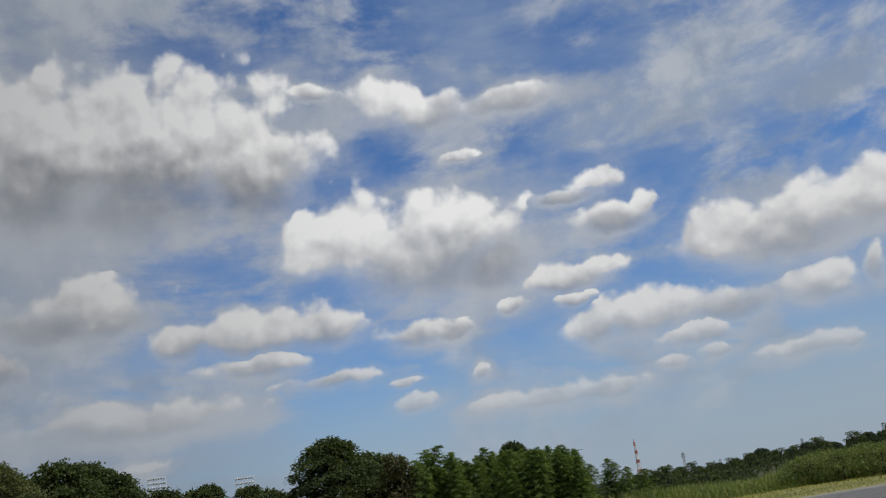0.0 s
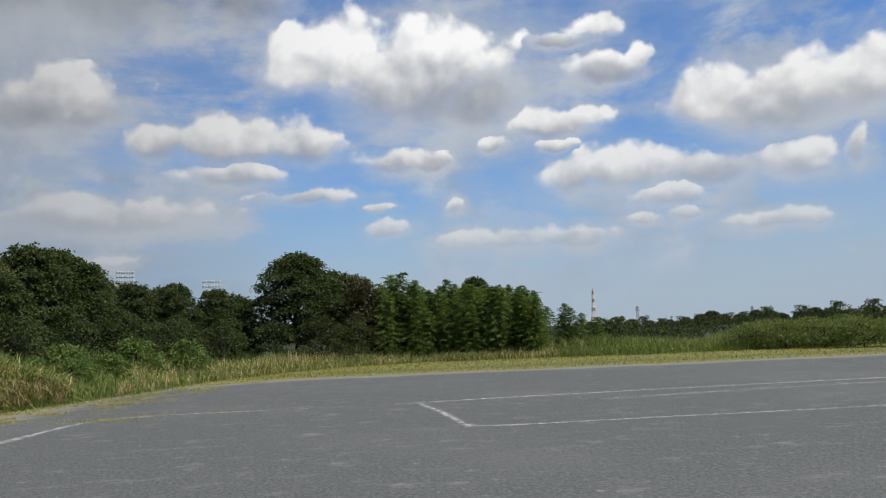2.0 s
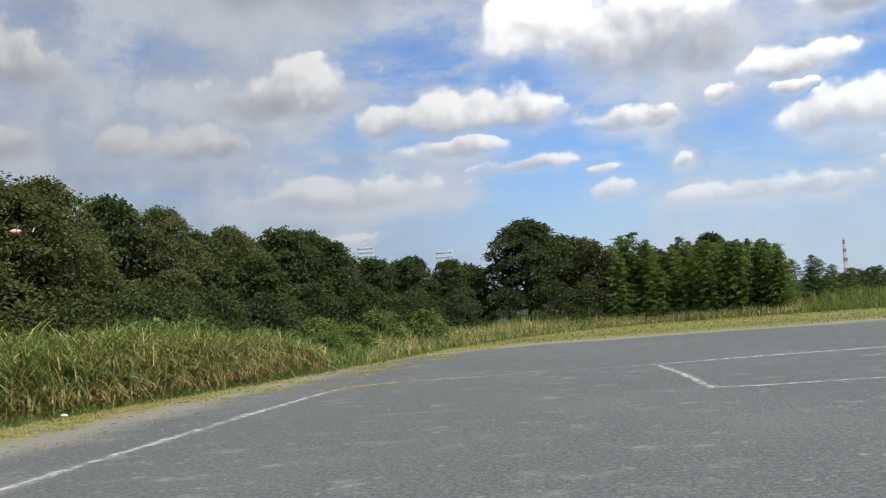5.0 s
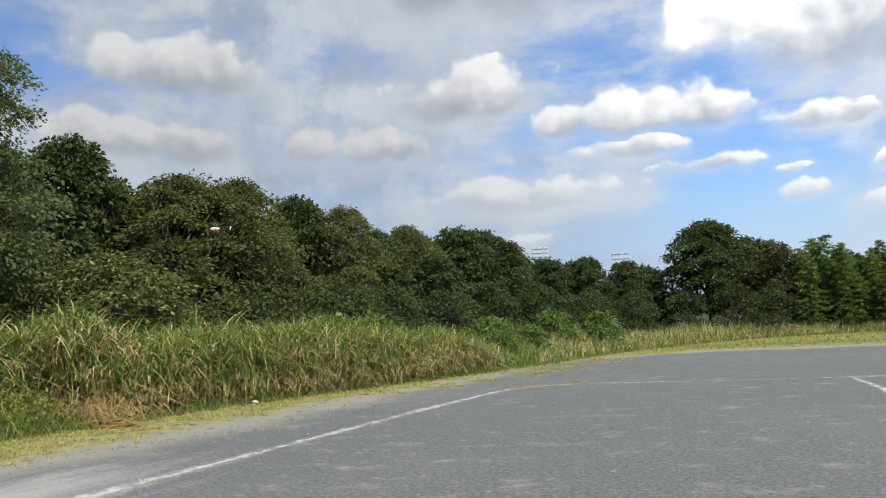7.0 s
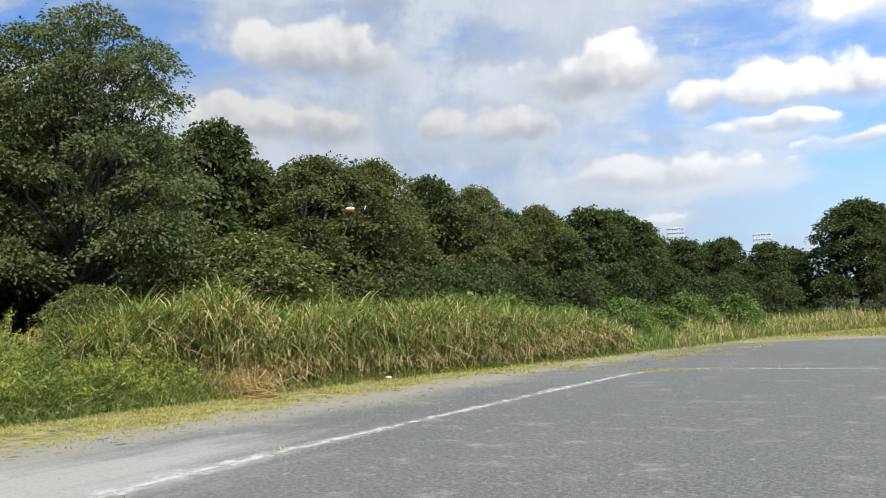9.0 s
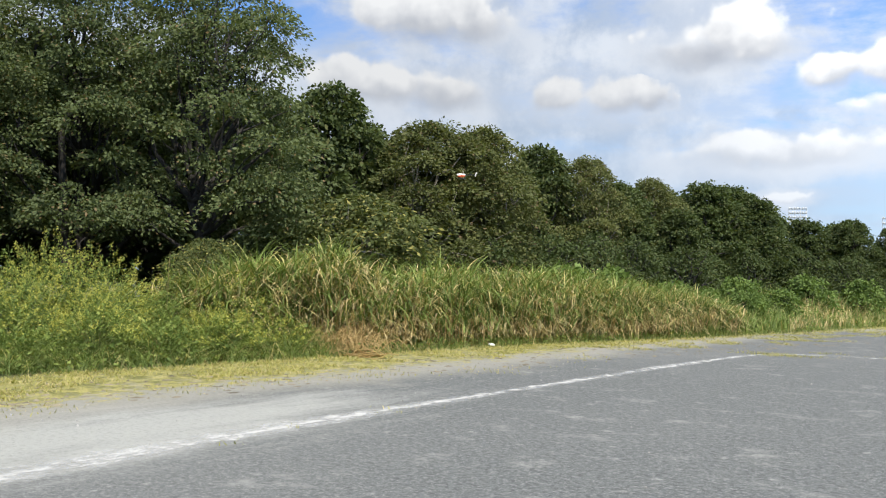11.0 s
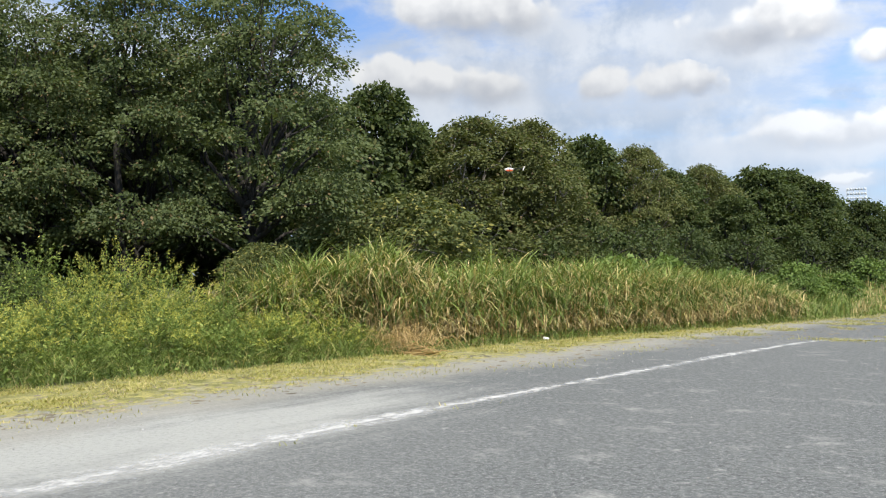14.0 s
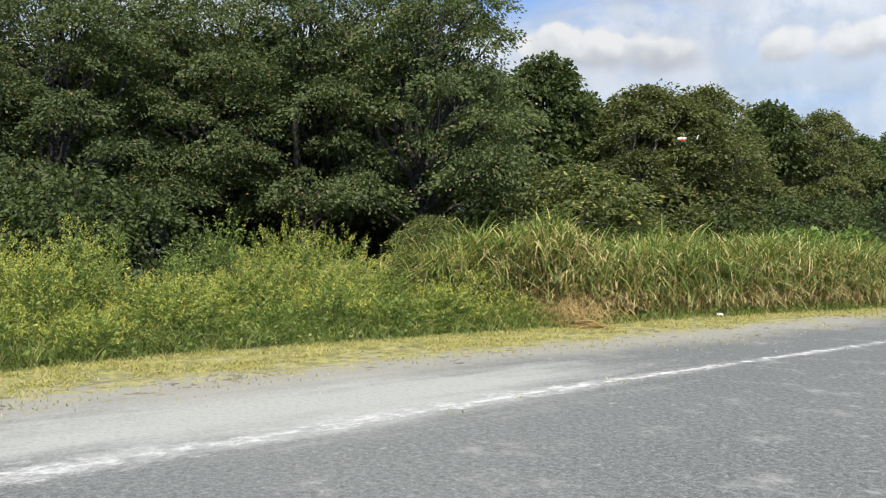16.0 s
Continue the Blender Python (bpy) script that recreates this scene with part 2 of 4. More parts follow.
def bark(name, dark, light):
    m, n, out = material(name)
    p = n.vec("MULTIPLY", object_place(n), (9, 9, 2.2))
    t = n.noise(p, 1.0, 6.0, 0.65)
    col = n.mix(n.ramp(t, 0.3, 0.7), dark, light)
    n.link(principled(n, col, 0.9, 0.0, t, 0.8, 0.03), out.inputs[0])
    return m


M_LEAF_TALL = foliage("leaf_tall_tree", (0.044, 0.064, 0.024), (0.140, 0.172, 0.068), (0.19, 0.14, 0.07), 0.04)
M_LEAF_ROUND = foliage("leaf_round_tree", (0.035, 0.051, 0.019), (0.096, 0.127, 0.042), (0.125, 0.134, 0.050), 0.05)
M_LEAF_OLIVE = foliage("leaf_olive_tree", (0.060, 0.076, 0.026), (0.170, 0.182, 0.065), (0.165, 0.121, 0.068), 0.04)
M_LEAF_BROWN = foliage("leaf_brownish_tree", (0.050, 0.055, 0.025), (0.110, 0.112, 0.050), (0.15, 0.105, 0.06), 0.10)
M_LEAF_LIGHT = foliage("leaf_light_bush", (0.070, 0.115, 0.028), (0.19, 0.265, 0.070))
M_LEAF_YELLOW = foliage("leaf_yellowing_tree", (0.058, 0.078, 0.026), (0.135, 0.155, 0.050), (0.29, 0.27, 0.085), 0.15, 0.28)
M_BAMBOO = foliage("leaf_bamboo", (0.065, 0.110, 0.028), (0.200, 0.270, 0.072), None, 0, 0.40, patch=1.0)
M_REED = foliage("reed_blade", (0.070, 0.115, 0.028), (0.28, 0.350, 0.095), (0.52, 0.45, 0.19), 0.12, 0.22, patch=0.9)
M_REED_DRY = foliage("reed_blade_dry", (0.38, 0.28, 0.13), (0.76, 0.62, 0.34), None, 0, 0.2, patch=0.9)
M_WEED = foliage("weed_leaf", (0.075, 0.130, 0.028), (0.31, 0.370, 0.095), (0.44, 0.42, 0.11), 0.05, 0.24, patch=0.9)
M_PLUME = foliage("weed_plume", (0.32, 0.33, 0.065), (0.56, 0.53, 0.13), None, 0, 0.3)
M_GRASS_DARK = foliage("bank_grass", (0.085, 0.130, 0.035), (0.22, 0.27, 0.085), (0.30, 0.25, 0.12), 0.10, 0.3)
M_TURF = foliage("short_grass", (0.22, 0.225, 0.055), (0.44, 0.41, 0.14), (0.50, 0.42, 0.22), 0.25, 0.30)
M_TURF_FAR = foliage("far_mown_grass", (0.17, 0.20, 0.040), (0.34, 0.345, 0.080), None, 0, 0.25)
M_STRAW = foliage("straw", (0.33, 0.22, 0.09), (0.60, 0.44, 0.20), None, 0, 0.15)
M_FAR = foliage("far_leaf", (0.040, 0.058, 0.040), (0.085, 0.11, 0.065), None, 0, 0.15, patch=0.15)
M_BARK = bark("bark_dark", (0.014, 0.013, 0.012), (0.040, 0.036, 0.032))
M_BARK_PALE = bark("bark_pale", (0.10, 0.09, 0.075), (0.26, 0.24, 0.20))
M_CULM = plain("bamboo_culm", (0.12, 0.16, 0.05), 0.45)
M_STEEL = plain("galvanised_steel", (0.50, 0.52, 0.54), 0.5, 0.3)
M_PALE_STEEL = plain("pale_grey_steel", (0.62, 0.64, 0.67), 0.5, 0.1)
M_RED = plain("red_mast_paint", (0.55, 0.13, 0.10), 0.5, 0.0, 0.15)
M_WHITE = plain("white_mast_paint", (0.78, 0.77, 0.75), 0.5, 0.0, 0.06)
M_PYLON = plain("pylon_steel", (0.30, 0.31, 0.33), 0.5, 0.3)
M_PLASTIC = plain("white_litter", (0.80, 0.80, 0.78), 0.4, 0.0, 0.08)
M_CLOD = plain("trodden_clod", (0.19, 0.165, 0.115), 0.95, 0.0, 0.5, 1.3)
M_STONE = plain("pale_stone", (0.34, 0.33, 0.31), 0.9)
M_CANOPY = plain("model_red_orange", (0.72, 0.12, 0.04), 0.3, 0.0, 0.1)
M_CANOPY_WHITE = plain("model_white", (0.62, 0.61, 0.58), 0.3, 0.0, 0.05)
M_BLACK = plain("black_carbon", (0.02, 0.02, 0.022), 0.4, 0.0, 0.1)
M_HOUSE = plain("pale_house_wall", (0.66, 0.65, 0.62), 0.8, 0.0, 0.08)
M_ROOF = plain("grey_roof", (0.16, 0.16, 0.17), 0.7)
M_GLASS = plain("dark_window", (0.03, 0.035, 0.04), 0.15, 0.0, 0.1)
M_RIDGE = plain("wooded_ridge", (0.055, 0.070, 0.070), 0.9, 0.0, 0.3, 0.02)

FIELD_LEFT, FIELD_FAR, FIELD_ROUND = -10.0, 34.9, 7.0


def ground_material():
    """Grey grit inside the pitch, thin yellowish turf round it, dark growth beyond."""
    m, n, out = material("grit_and_turf")
    p = world_place(n)
    s = n.add("ShaderNodeSeparateXYZ")
    n.link(p, s.inputs[0])
    warp = n.noise(p, 0.45, 4.0, 0.6, True)
    ws = n.add("ShaderNodeSeparateXYZ")
    n.link(warp, ws.inputs[0])
    x = n.math("MULTIPLY_ADD", n.math("SUBTRACT", ws.outputs[0], 0.5), 2.0, s.outputs[0])
    y = n.math("MULTIPLY_ADD", n.math("SUBTRACT", ws.outputs[1], 0.5), 2.6, s.outputs[1])
    qx = n.math("MAXIMUM", n.math("SUBTRACT", FIELD_LEFT + FIELD_ROUND, x), 0.0)
    qy = n.math("MAXIMUM", n.math("SUBTRACT", y, FIELD_FAR - FIELD_ROUND), 0.0)
    rad = n.math("SQRT", n.math("ADD", n.math("MULTIPLY", qx, qx), n.math("MULTIPLY", qy, qy)))
    outside = n.math("SUBTRACT", rad, FIELD_ROUND)
    fine = n.noise(p, 55.0, 3.0, 0.7)
    grit = n.noise(p, 16.0, 4.0, 0.7)
    drag = n.vec("MULTIPLY", p, (0.8, 1.1, 1.0))
    patch = n.noise(drag, 1.5, 7.0, 0.70)
    broad = n.noise(p, 0.13, 4.0, 0.6)
    stone = n.mix(n.ramp(grit, 0.25, 0.75), (0.076, 0.081, 0.084), (0.168, 0.175, 0.178))
    stone = n.mix(n.math("MULTIPLY", n.ramp(fine, 0.52, 0.70), 0.6), stone, (0.40, 0.40, 0.39))
    stone = n.mix(n.math("MULTIPLY", n.ramp(fine, 0.46, 0.30), 0.7), stone, (0.045, 0.047, 0.05))
    mottle = n.noise(p, 19.0, 5.0, 0.75)
    stone = n.mix(n.ramp(mottle, 0.53, 0.68, 0.0, 0.55), stone, (0.34, 0.34, 0.335))
    stone = n.mix(n.ramp(mottle, 0.49, 0.35, 0.0, 0.66), stone, (0.048, 0.050, 0.053))
    crumb = n.noise(n.vec("ADD", p, (31.0, 7.0, 0.0)), 4.2, 4.0, 0.62)
    stone = n.mix(n.ramp(crumb, 0.60, 0.76, 0.0, 0.55), stone, (0.40, 0.40, 0.385))
    pale = n.math("MULTIPLY", n.ramp(patch, 0.54, 0.74), 0.70)
    stone = n.mix(pale, stone, (0.32, 0.32, 0.31))
    stone = n.mix(n.math("MULTIPLY", n.ramp(broad, 0.45, 0.70), 0.25), stone, (0.23, 0.23, 0.228))
    # trodden dust between the touch line and the turf
    dx = n.math("MULTIPLY", n.math("ADD", s.outputs[0], 8.3), 0.62)
    dy = n.math("MULTIPLY", n.math("SUBTRACT", s.outputs[1], 4.0), 0.20)
    dust = n.math("SQRT", n.math("ADD", n.math("MULTIPLY", dx, dx), n.math("MULTIPLY", dy, dy)))
    trail = n.noise(n.vec("MULTIPLY", p, (2.4, 0.35, 1.0)), 1.0, 6.0, 0.65)
    dust = n.math("MULTIPLY_ADD", n.math("SUBTRACT", patch, 0.5), 0.9, dust)
    dust = n.ramp(n.math("MULTIPLY_ADD", n.math("SUBTRACT", trail, 0.5), 1.6, dust), 1.25, 0.3, 0.0, 0.72)
    stone = n.mix(dust, stone, (0.40, 0.40, 0.385))
    # a worn sandy margin before the turf
    margin = n.ramp(n.math("MULTIPLY_ADD", n.math("SUBTRACT", patch, 0.5), 1.2, outside), -1.3, 0.1, 0.0, 0.70)
    stone = n.mix(margin, stone, (0.315, 0.300, 0.265))
    turf_noise = n.noise(p, 3.2, 7.0, 0.75)
    stone = n.mix(n.ramp(mottle, 0.50, 0.34, 0.0, 0.30), stone, (0.10, 0.10, 0.10))
    turf = n.mix(n.ramp(turf_noise, 0.38, 0.62), (0.13, 0.135, 0.040), (0.40, 0.355, 0.130))
    turf = n.mix(n.ramp(fine, 0.53, 0.36, 0.0, 0.65), turf, (0.085, 0.085, 0.03))
    turf = n.mix(n.ramp(mottle, 0.48, 0.36, 0.0, 0.60), turf, (0.10, 0.115, 0.03))
    turf = n.mix(n.ramp(mottle, 0.54, 0.66, 0.0, 0.50), turf, (0.42, 0.38, 0.22))
    bare = n.noise(n.vec("MULTIPLY", p, (1.6, 0.9, 1.0)), 2.6, 6.0, 0.72)
    turf = n.mix(n.math("MULTIPLY", n.ramp(bare, 0.50, 0.60), n.ramp(outside, 2.6, 0.6, 0.25, 0.85)), turf, (0.30, 0.275, 0.225))
    turf = n.mix(n.ramp(bare, 0.42, 0.34, 0.0, 0.7), turf, (0.09, 0.09, 0.045))
    soil = n.mix(n.ramp(grit, 0.3, 0.7), (0.030, 0.040, 0.018), (0.075, 0.085, 0.032))
    tufts = n.ramp(n.math("MULTIPLY_ADD", n.math("SUBTRACT", turf_noise, 0.5), 4.6, outside), 0.3, 1.2)
    wild = n.ramp(n.math("MULTIPLY_ADD", n.math("SUBTRACT", turf_noise, 0.5), 1.5, outside), 3.2, 4.2)
    # on the far side the mown turf is wider
    wide = n.ramp(s.outputs[1], 34.0, 44.0)
    wild = n.math("MULTIPLY", wild, n.math("SUBTRACT", 1.0, n.math("MULTIPLY", wide, n.ramp(s.outputs[1], 50.0, 47.0))))
    col = n.mix(tufts, stone, turf)
    col = n.mix(wild, col, soil)
    col = n.mix(1.0, col, (0.99, 0.995, 0.96), "MULTIPLY")
    height = n.math("ADD", n.math("MULTIPLY", fine, 0.5), n.math("MULTIPLY", grit, 0.8))
    n.link(principled(n, col, 0.92, 0.0, height, 0.55, 0.02, 0.25), out.inputs[0])
    return m


def chalk_material():
    """Chalk scattered thinly over grit, ragged at the edges."""
    m, n, out = material("worn_chalk")
    uv = n.add("ShaderNodeTexCoord").outputs["UV"]
    s = n.add("ShaderNodeSeparateXYZ")
    n.link(uv, s.inputs[0])
    across = n.math("ABSOLUTE", n.math("MULTIPLY_ADD", s.outputs[0], 2.0, -1.0))
    p = world_place(n)
    rag = n.noise(n.vec("MULTIPLY", p, (1.3, 0.9, 1)), 4.5, 7.0, 0.72)
    wear = n.noise(p, 0.55, 3.0, 0.6)
    body = n.math("SUBTRACT", 1.05, across)
    body = n.math("ADD", body, n.math("MULTIPLY", n.math("SUBTRACT", rag, 0.56), 4.6))
    body = n.math("ADD", body, n.math("MULTIPLY", n.math("SUBTRACT", wear, 0.5), 1.4))
    body = n.math("ADD", body, n.math("SUBTRACT", s.outputs[1], 0.5))
    cover = n.ramp(body, 0.0, 1.7, 0.0, 0.76)
    fine = n.noise(p, 50.0, 2.0, 0.6)
    col = n.mix(fine, (0.48, 0.48, 0.47), (0.72, 0.72, 0.70))
    surface = principled(n, col, 0.95, 0.0, fine, 0.3, 0.005, 0.2)
    clear = n.add("ShaderNodeBsdfTransparent")
    mix = n.add("ShaderNodeMixShader")
    n.link(cover, mix.inputs[0]), n.link(clear.outputs[0], mix.inputs[1]), n.link(surface, mix.inputs[2])
    n.link(mix.outputs[0], out.inputs[0])
    return m


M_GROUND, M_CHALK = ground_material(), chalk_material()
rng = np.random.default_rng(7)


# ------------------------------------------------------------------ mesh helpers
def mesh_of(name, verts, faces_per, mat):
    """A mesh from an array of corners; each run of faces_per corners is one face."""
    verts = np.asarray(verts, dtype=np.float32).reshape(-1, 3)
    count = len(verts) // faces_per
    me = bpy.data.meshes.new(name)
    me.vertices.add(len(verts))
    me.vertices.foreach_set("co", verts.ravel())
    me.loops.add(len(verts))
    me.loops.foreach_set("vertex_index", np.arange(len(verts), dtype=np.int32))
    me.polygons.add(count)
    me.polygons.foreach_set("loop_start", np.arange(count, dtype=np.int32) * faces_per)
    me.update(calc_edges=True)
    me.materials.append(mat)
    me.validate()
    return me


def mesh_indexed(name, verts, quads, mat, smooth=True):
    me = bpy.data.meshes.new(name)
    verts = np.asarray(verts, dtype=np.float32).reshape(-1, 3)
    quads = np.asarray(quads, dtype=np.int32).reshape(-1, 4)
    me.vertices.add(len(verts))
    me.vertices.foreach_set("co", verts.ravel())
    me.loops.add(quads.size)
    me.loops.foreach_set("vertex_index", quads.ravel())
    me.polygons.add(len(quads))
    me.polygons.foreach_set("loop_start", np.arange(len(quads), dtype=np.int32) * 4)
    me.polygons.foreach_set("use_smooth", np.full(len(quads), smooth))
    me.update(calc_edges=True)
    me.materials.append(mat)
    me.validate()
    return me


def part(name, bm, mat, parent, label=""):
    me = bpy.data.meshes.new(name)
    bm.to_mesh(me)
    bm.free()
    me.materials.append(mat)
    ob = new(name, me)
    ob.parent = parent
    return tagged(ob, label) if label else ob


def mesh_part(name, me, parent, label=""):
    ob = new(name, me)
    ob.parent = parent
    return tagged(ob, label) if label else ob


def thing(name, label, category, group="", kind="", at=(0, 0, 0), rz=0.0, s=1.0):
    ob = new(name)
    ob.matrix_world = pose(*at, 0, 0, rz) @ Matrix.Diagonal((s, s, s, 1))
    return tagged(ob, label, category, group, kind)


def unit(v):
    return v / np.maximum(np.linalg.norm(v, axis=-1, keepdims=True), 1e-6)


def leaf_quads(centres, along, size, slim=0.5, fold=0.15, level=0.0):
    """Pointed leaves: four corners each, slightly cupped; level turns their faces to the sky."""
    n = len(centres)
    along = unit(along)
    side = unit(np.cross(along, unit(unit(rng.normal(size=(n, 3))) + np.array([0, 0, level]))))
    up = np.cross(side, along)
    L = size[:, None]
    a = centres - along * L * 0.5
    c = centres + along * L * 0.5
    m = centres - along * L * 0.05 + up * L * fold * 0.5
    b = m + side * L * slim * 0.5
    d = m - side * L * slim * 0.5
    return np.stack([a, b, c, d], 1).reshape(-1, 3)


def tubes(lines, sides=6):
    """Tapered round limbs: each line is (points, radii)."""
    verts, quads, base = [], [], 0
    ang = np.linspace(0, 2 * math.pi, sides, endpoint=False)
    for pts, radii in lines:
        pts = np.asarray(pts, float)
        tang = unit(np.gradient(pts, axis=0))
        ref = np.where(np.abs(tang[:, 2:3]) > 0.9, np.array([[1.0, 0, 0]]), np.array([[0, 0, 1.0]]))
        u = unit(np.cross(tang, ref))
        v = np.cross(tang, u)
        ring = pts[:, None] + (u[:, None] * np.cos(ang)[None, :, None] + v[:, None] * np.sin(ang)[None, :, None]) * np.asarray(radii)[:, None, None]
        verts.append(ring.reshape(-1, 3))
        for k in range(len(pts) - 1):
            for j in range(sides):
                j2 = (j + 1) % sides
                quads.append((base + k * sides + j, base + k * sides + j2, base + (k + 1) * sides + j2, base + (k + 1) * sides + j))
        base += len(pts) * sides
    return np.concatenate(verts), quads


def bent(a, b, sag=0.1, count=6):
    """Points of a crooked line from a to b."""
    a, b = np.asarray(a, float), np.asarray(b, float)
    t = np.linspace(0, 1, count)[:, None]
    length = np.linalg.norm(b - a)
    off = rng.normal(size=(1, 3)) * length * sag
    wob = rng.normal(size=(count, 3)) * length * 0.025
    wob[0] = wob[-1] = 0
    return a + (b - a) * t + np.sin(t * math.pi) * off + wob


# ------------------------------------------------------------------ ground
def build_ground():
    bm = bmesh.new()
    bmesh.ops.create_grid(bm, x_segments=24, y_segments=24, size=3500)
    me = bpy.data.meshes.new("ground")
    bm.to_mesh(me)
    bm.free()
    me.materials.append(M_GROUND)
    tagged(new("ground", me), "grey grit sports ground edged with thin yellowish turf", "ground", kind="structure")


def chalk_line(points, width, strength, label):
    """A flat band of chalk; strength 0 to 1 goes into the second map axis."""
    me = bpy.data.meshes.new("white_line")
    pts = [Vector((x, y, 0)) for x, y in points]
    verts, faces = [], []
    dense = []
    for a, b in zip(pts, pts[1:]):
        steps = max(1, int((b - a).length / 0.5))
        dense += [a.lerp(b, k / steps) for k in range(steps)]
    dense.append(pts[-1])
    for k, p in enumerate(dense):
        d = (dense[min(k + 1, len(dense) - 1)] - dense[max(k - 1, 0)]).normalized()
        w = width(k / (len(dense) - 1)) if callable(width) else width
        side = Vector((-d.y, d.x, 0)) * w / 2
        for sgn in (-1, 1):
            q = p + side * sgn
            verts.append((q.x, q.y, 0.005))
    for k in range(len(dense) - 1):
        faces.append((2 * k + 1, 2 * k, 2 * k + 2, 2 * k + 3))
    me.from_pydata(verts, [], faces)
    layer = me.uv_layers.new(name="map")
    for poly in me.polygons:
        for li, vi in zip(poly.loop_indices, poly.vertices):
            f = (vi // 2) / (len(dense) - 1)
            layer.data[li].uv = (vi % 2, strength(f) if callable(strength) else strength)
    me.materials.append(M_CHALK)
    return tagged(new("white_line", me), label, "line", kind="structure", group="pitch lines")


build_ground()
chalk_line([(-6.9, -4), (-6.95, 0.5), (-7.05, 3), (-7.3, 6), (-7.4, 10), (-7.45, 15), (-7.4, 18.4)],
           lambda f: 1.15 - 0.80 * min(1, f * 1.6), lambda f: 0.80 + 0.10 * f, "smeared white chalk touch line on grey grit")
chalk_line([(-7.4, 18.4), (-7.25, 19.2), (-6.8, 19.8), (-6.0, 20.2)], 0.28, 0.95, "white chalk corner of the pitch, curving")
chalk_line([(-6.0, 20.2), (-3.0, 20.3), (-0.1, 20.5)], 0.24, 0.74, "faint white chalk goal line, half worn away")
chalk_line([(-0.5, 20.5), (2.2, 21.1), (5.7, 21.6), (10.4, 22.1), (20, 23.0)], 0.36, 0.92, "white chalk goal line on grey grit")
chalk_line([(-0.1, 20.5), (0.4, 17.8), (0.8, 15.0)], 0.26, 0.80, "short white chalk side line of the goal box")
chalk_line([(0.7, 15.0), (1.5, 14.9), (3.9, 15.1), (7.1, 15.3), (16, 16.0)], 0.26, 0.84, "white chalk front line of the goal box")
chalk_line([(4.0, 19.4), (8.0, 20.4), (15, 21.4)], 1.1, 0.35, "pale dusty band trodden into the grit")


# ------------------------------------------------------------------ trees
def crown_points(lobes, clusters, leaves, spread, flat, droop):
    """Leaf centres and directions: lobes of drooping fan-like sprays."""
    cen, ali = [], []
    for c, r in lobes:
        k = max(4, int(clusters * (r / 1.0) ** 2))
        d = unit(rng.normal(size=(k, 3)))
        d[:, 2] = np.abs(d[:, 2]) * 1.0 - 0.22
        rad = r * (0.66 + 0.40 * rng.random(k) ** 0.7)
        pos = np.asarray(c) + d * rad[:, None] * np.array([1, 1, 0.74])
        m = leaves
        out = np.repeat(d, m, 0)
        reach = spread * np.repeat(0.6 + 0.8 * rng.random(k), m)[:, None]
        jit = np.clip(rng.normal(size=(k * m, 3)), -1.6, 1.6) * reach * np.array([1, 1, flat])
        away = np.sum(jit[:, :2] * out[:, :2], 1)
        jit[:, 2] -= 0.9 * np.sum(jit[:, :2] ** 2, 1) / reach[:, 0] * 0.3 + 0.2 * away
        p = np.repeat(pos, m, 0) + jit
        a = out * np.array([1, 1, 0.2]) + unit(jit) * 0.6 + rng.normal(size=(k * m, 3)) * 0.4 + np.array([0, 0, -droop])
        cen.append(p), ali.append(a)
    return np.concatenate(cen), np.concatenate(ali)


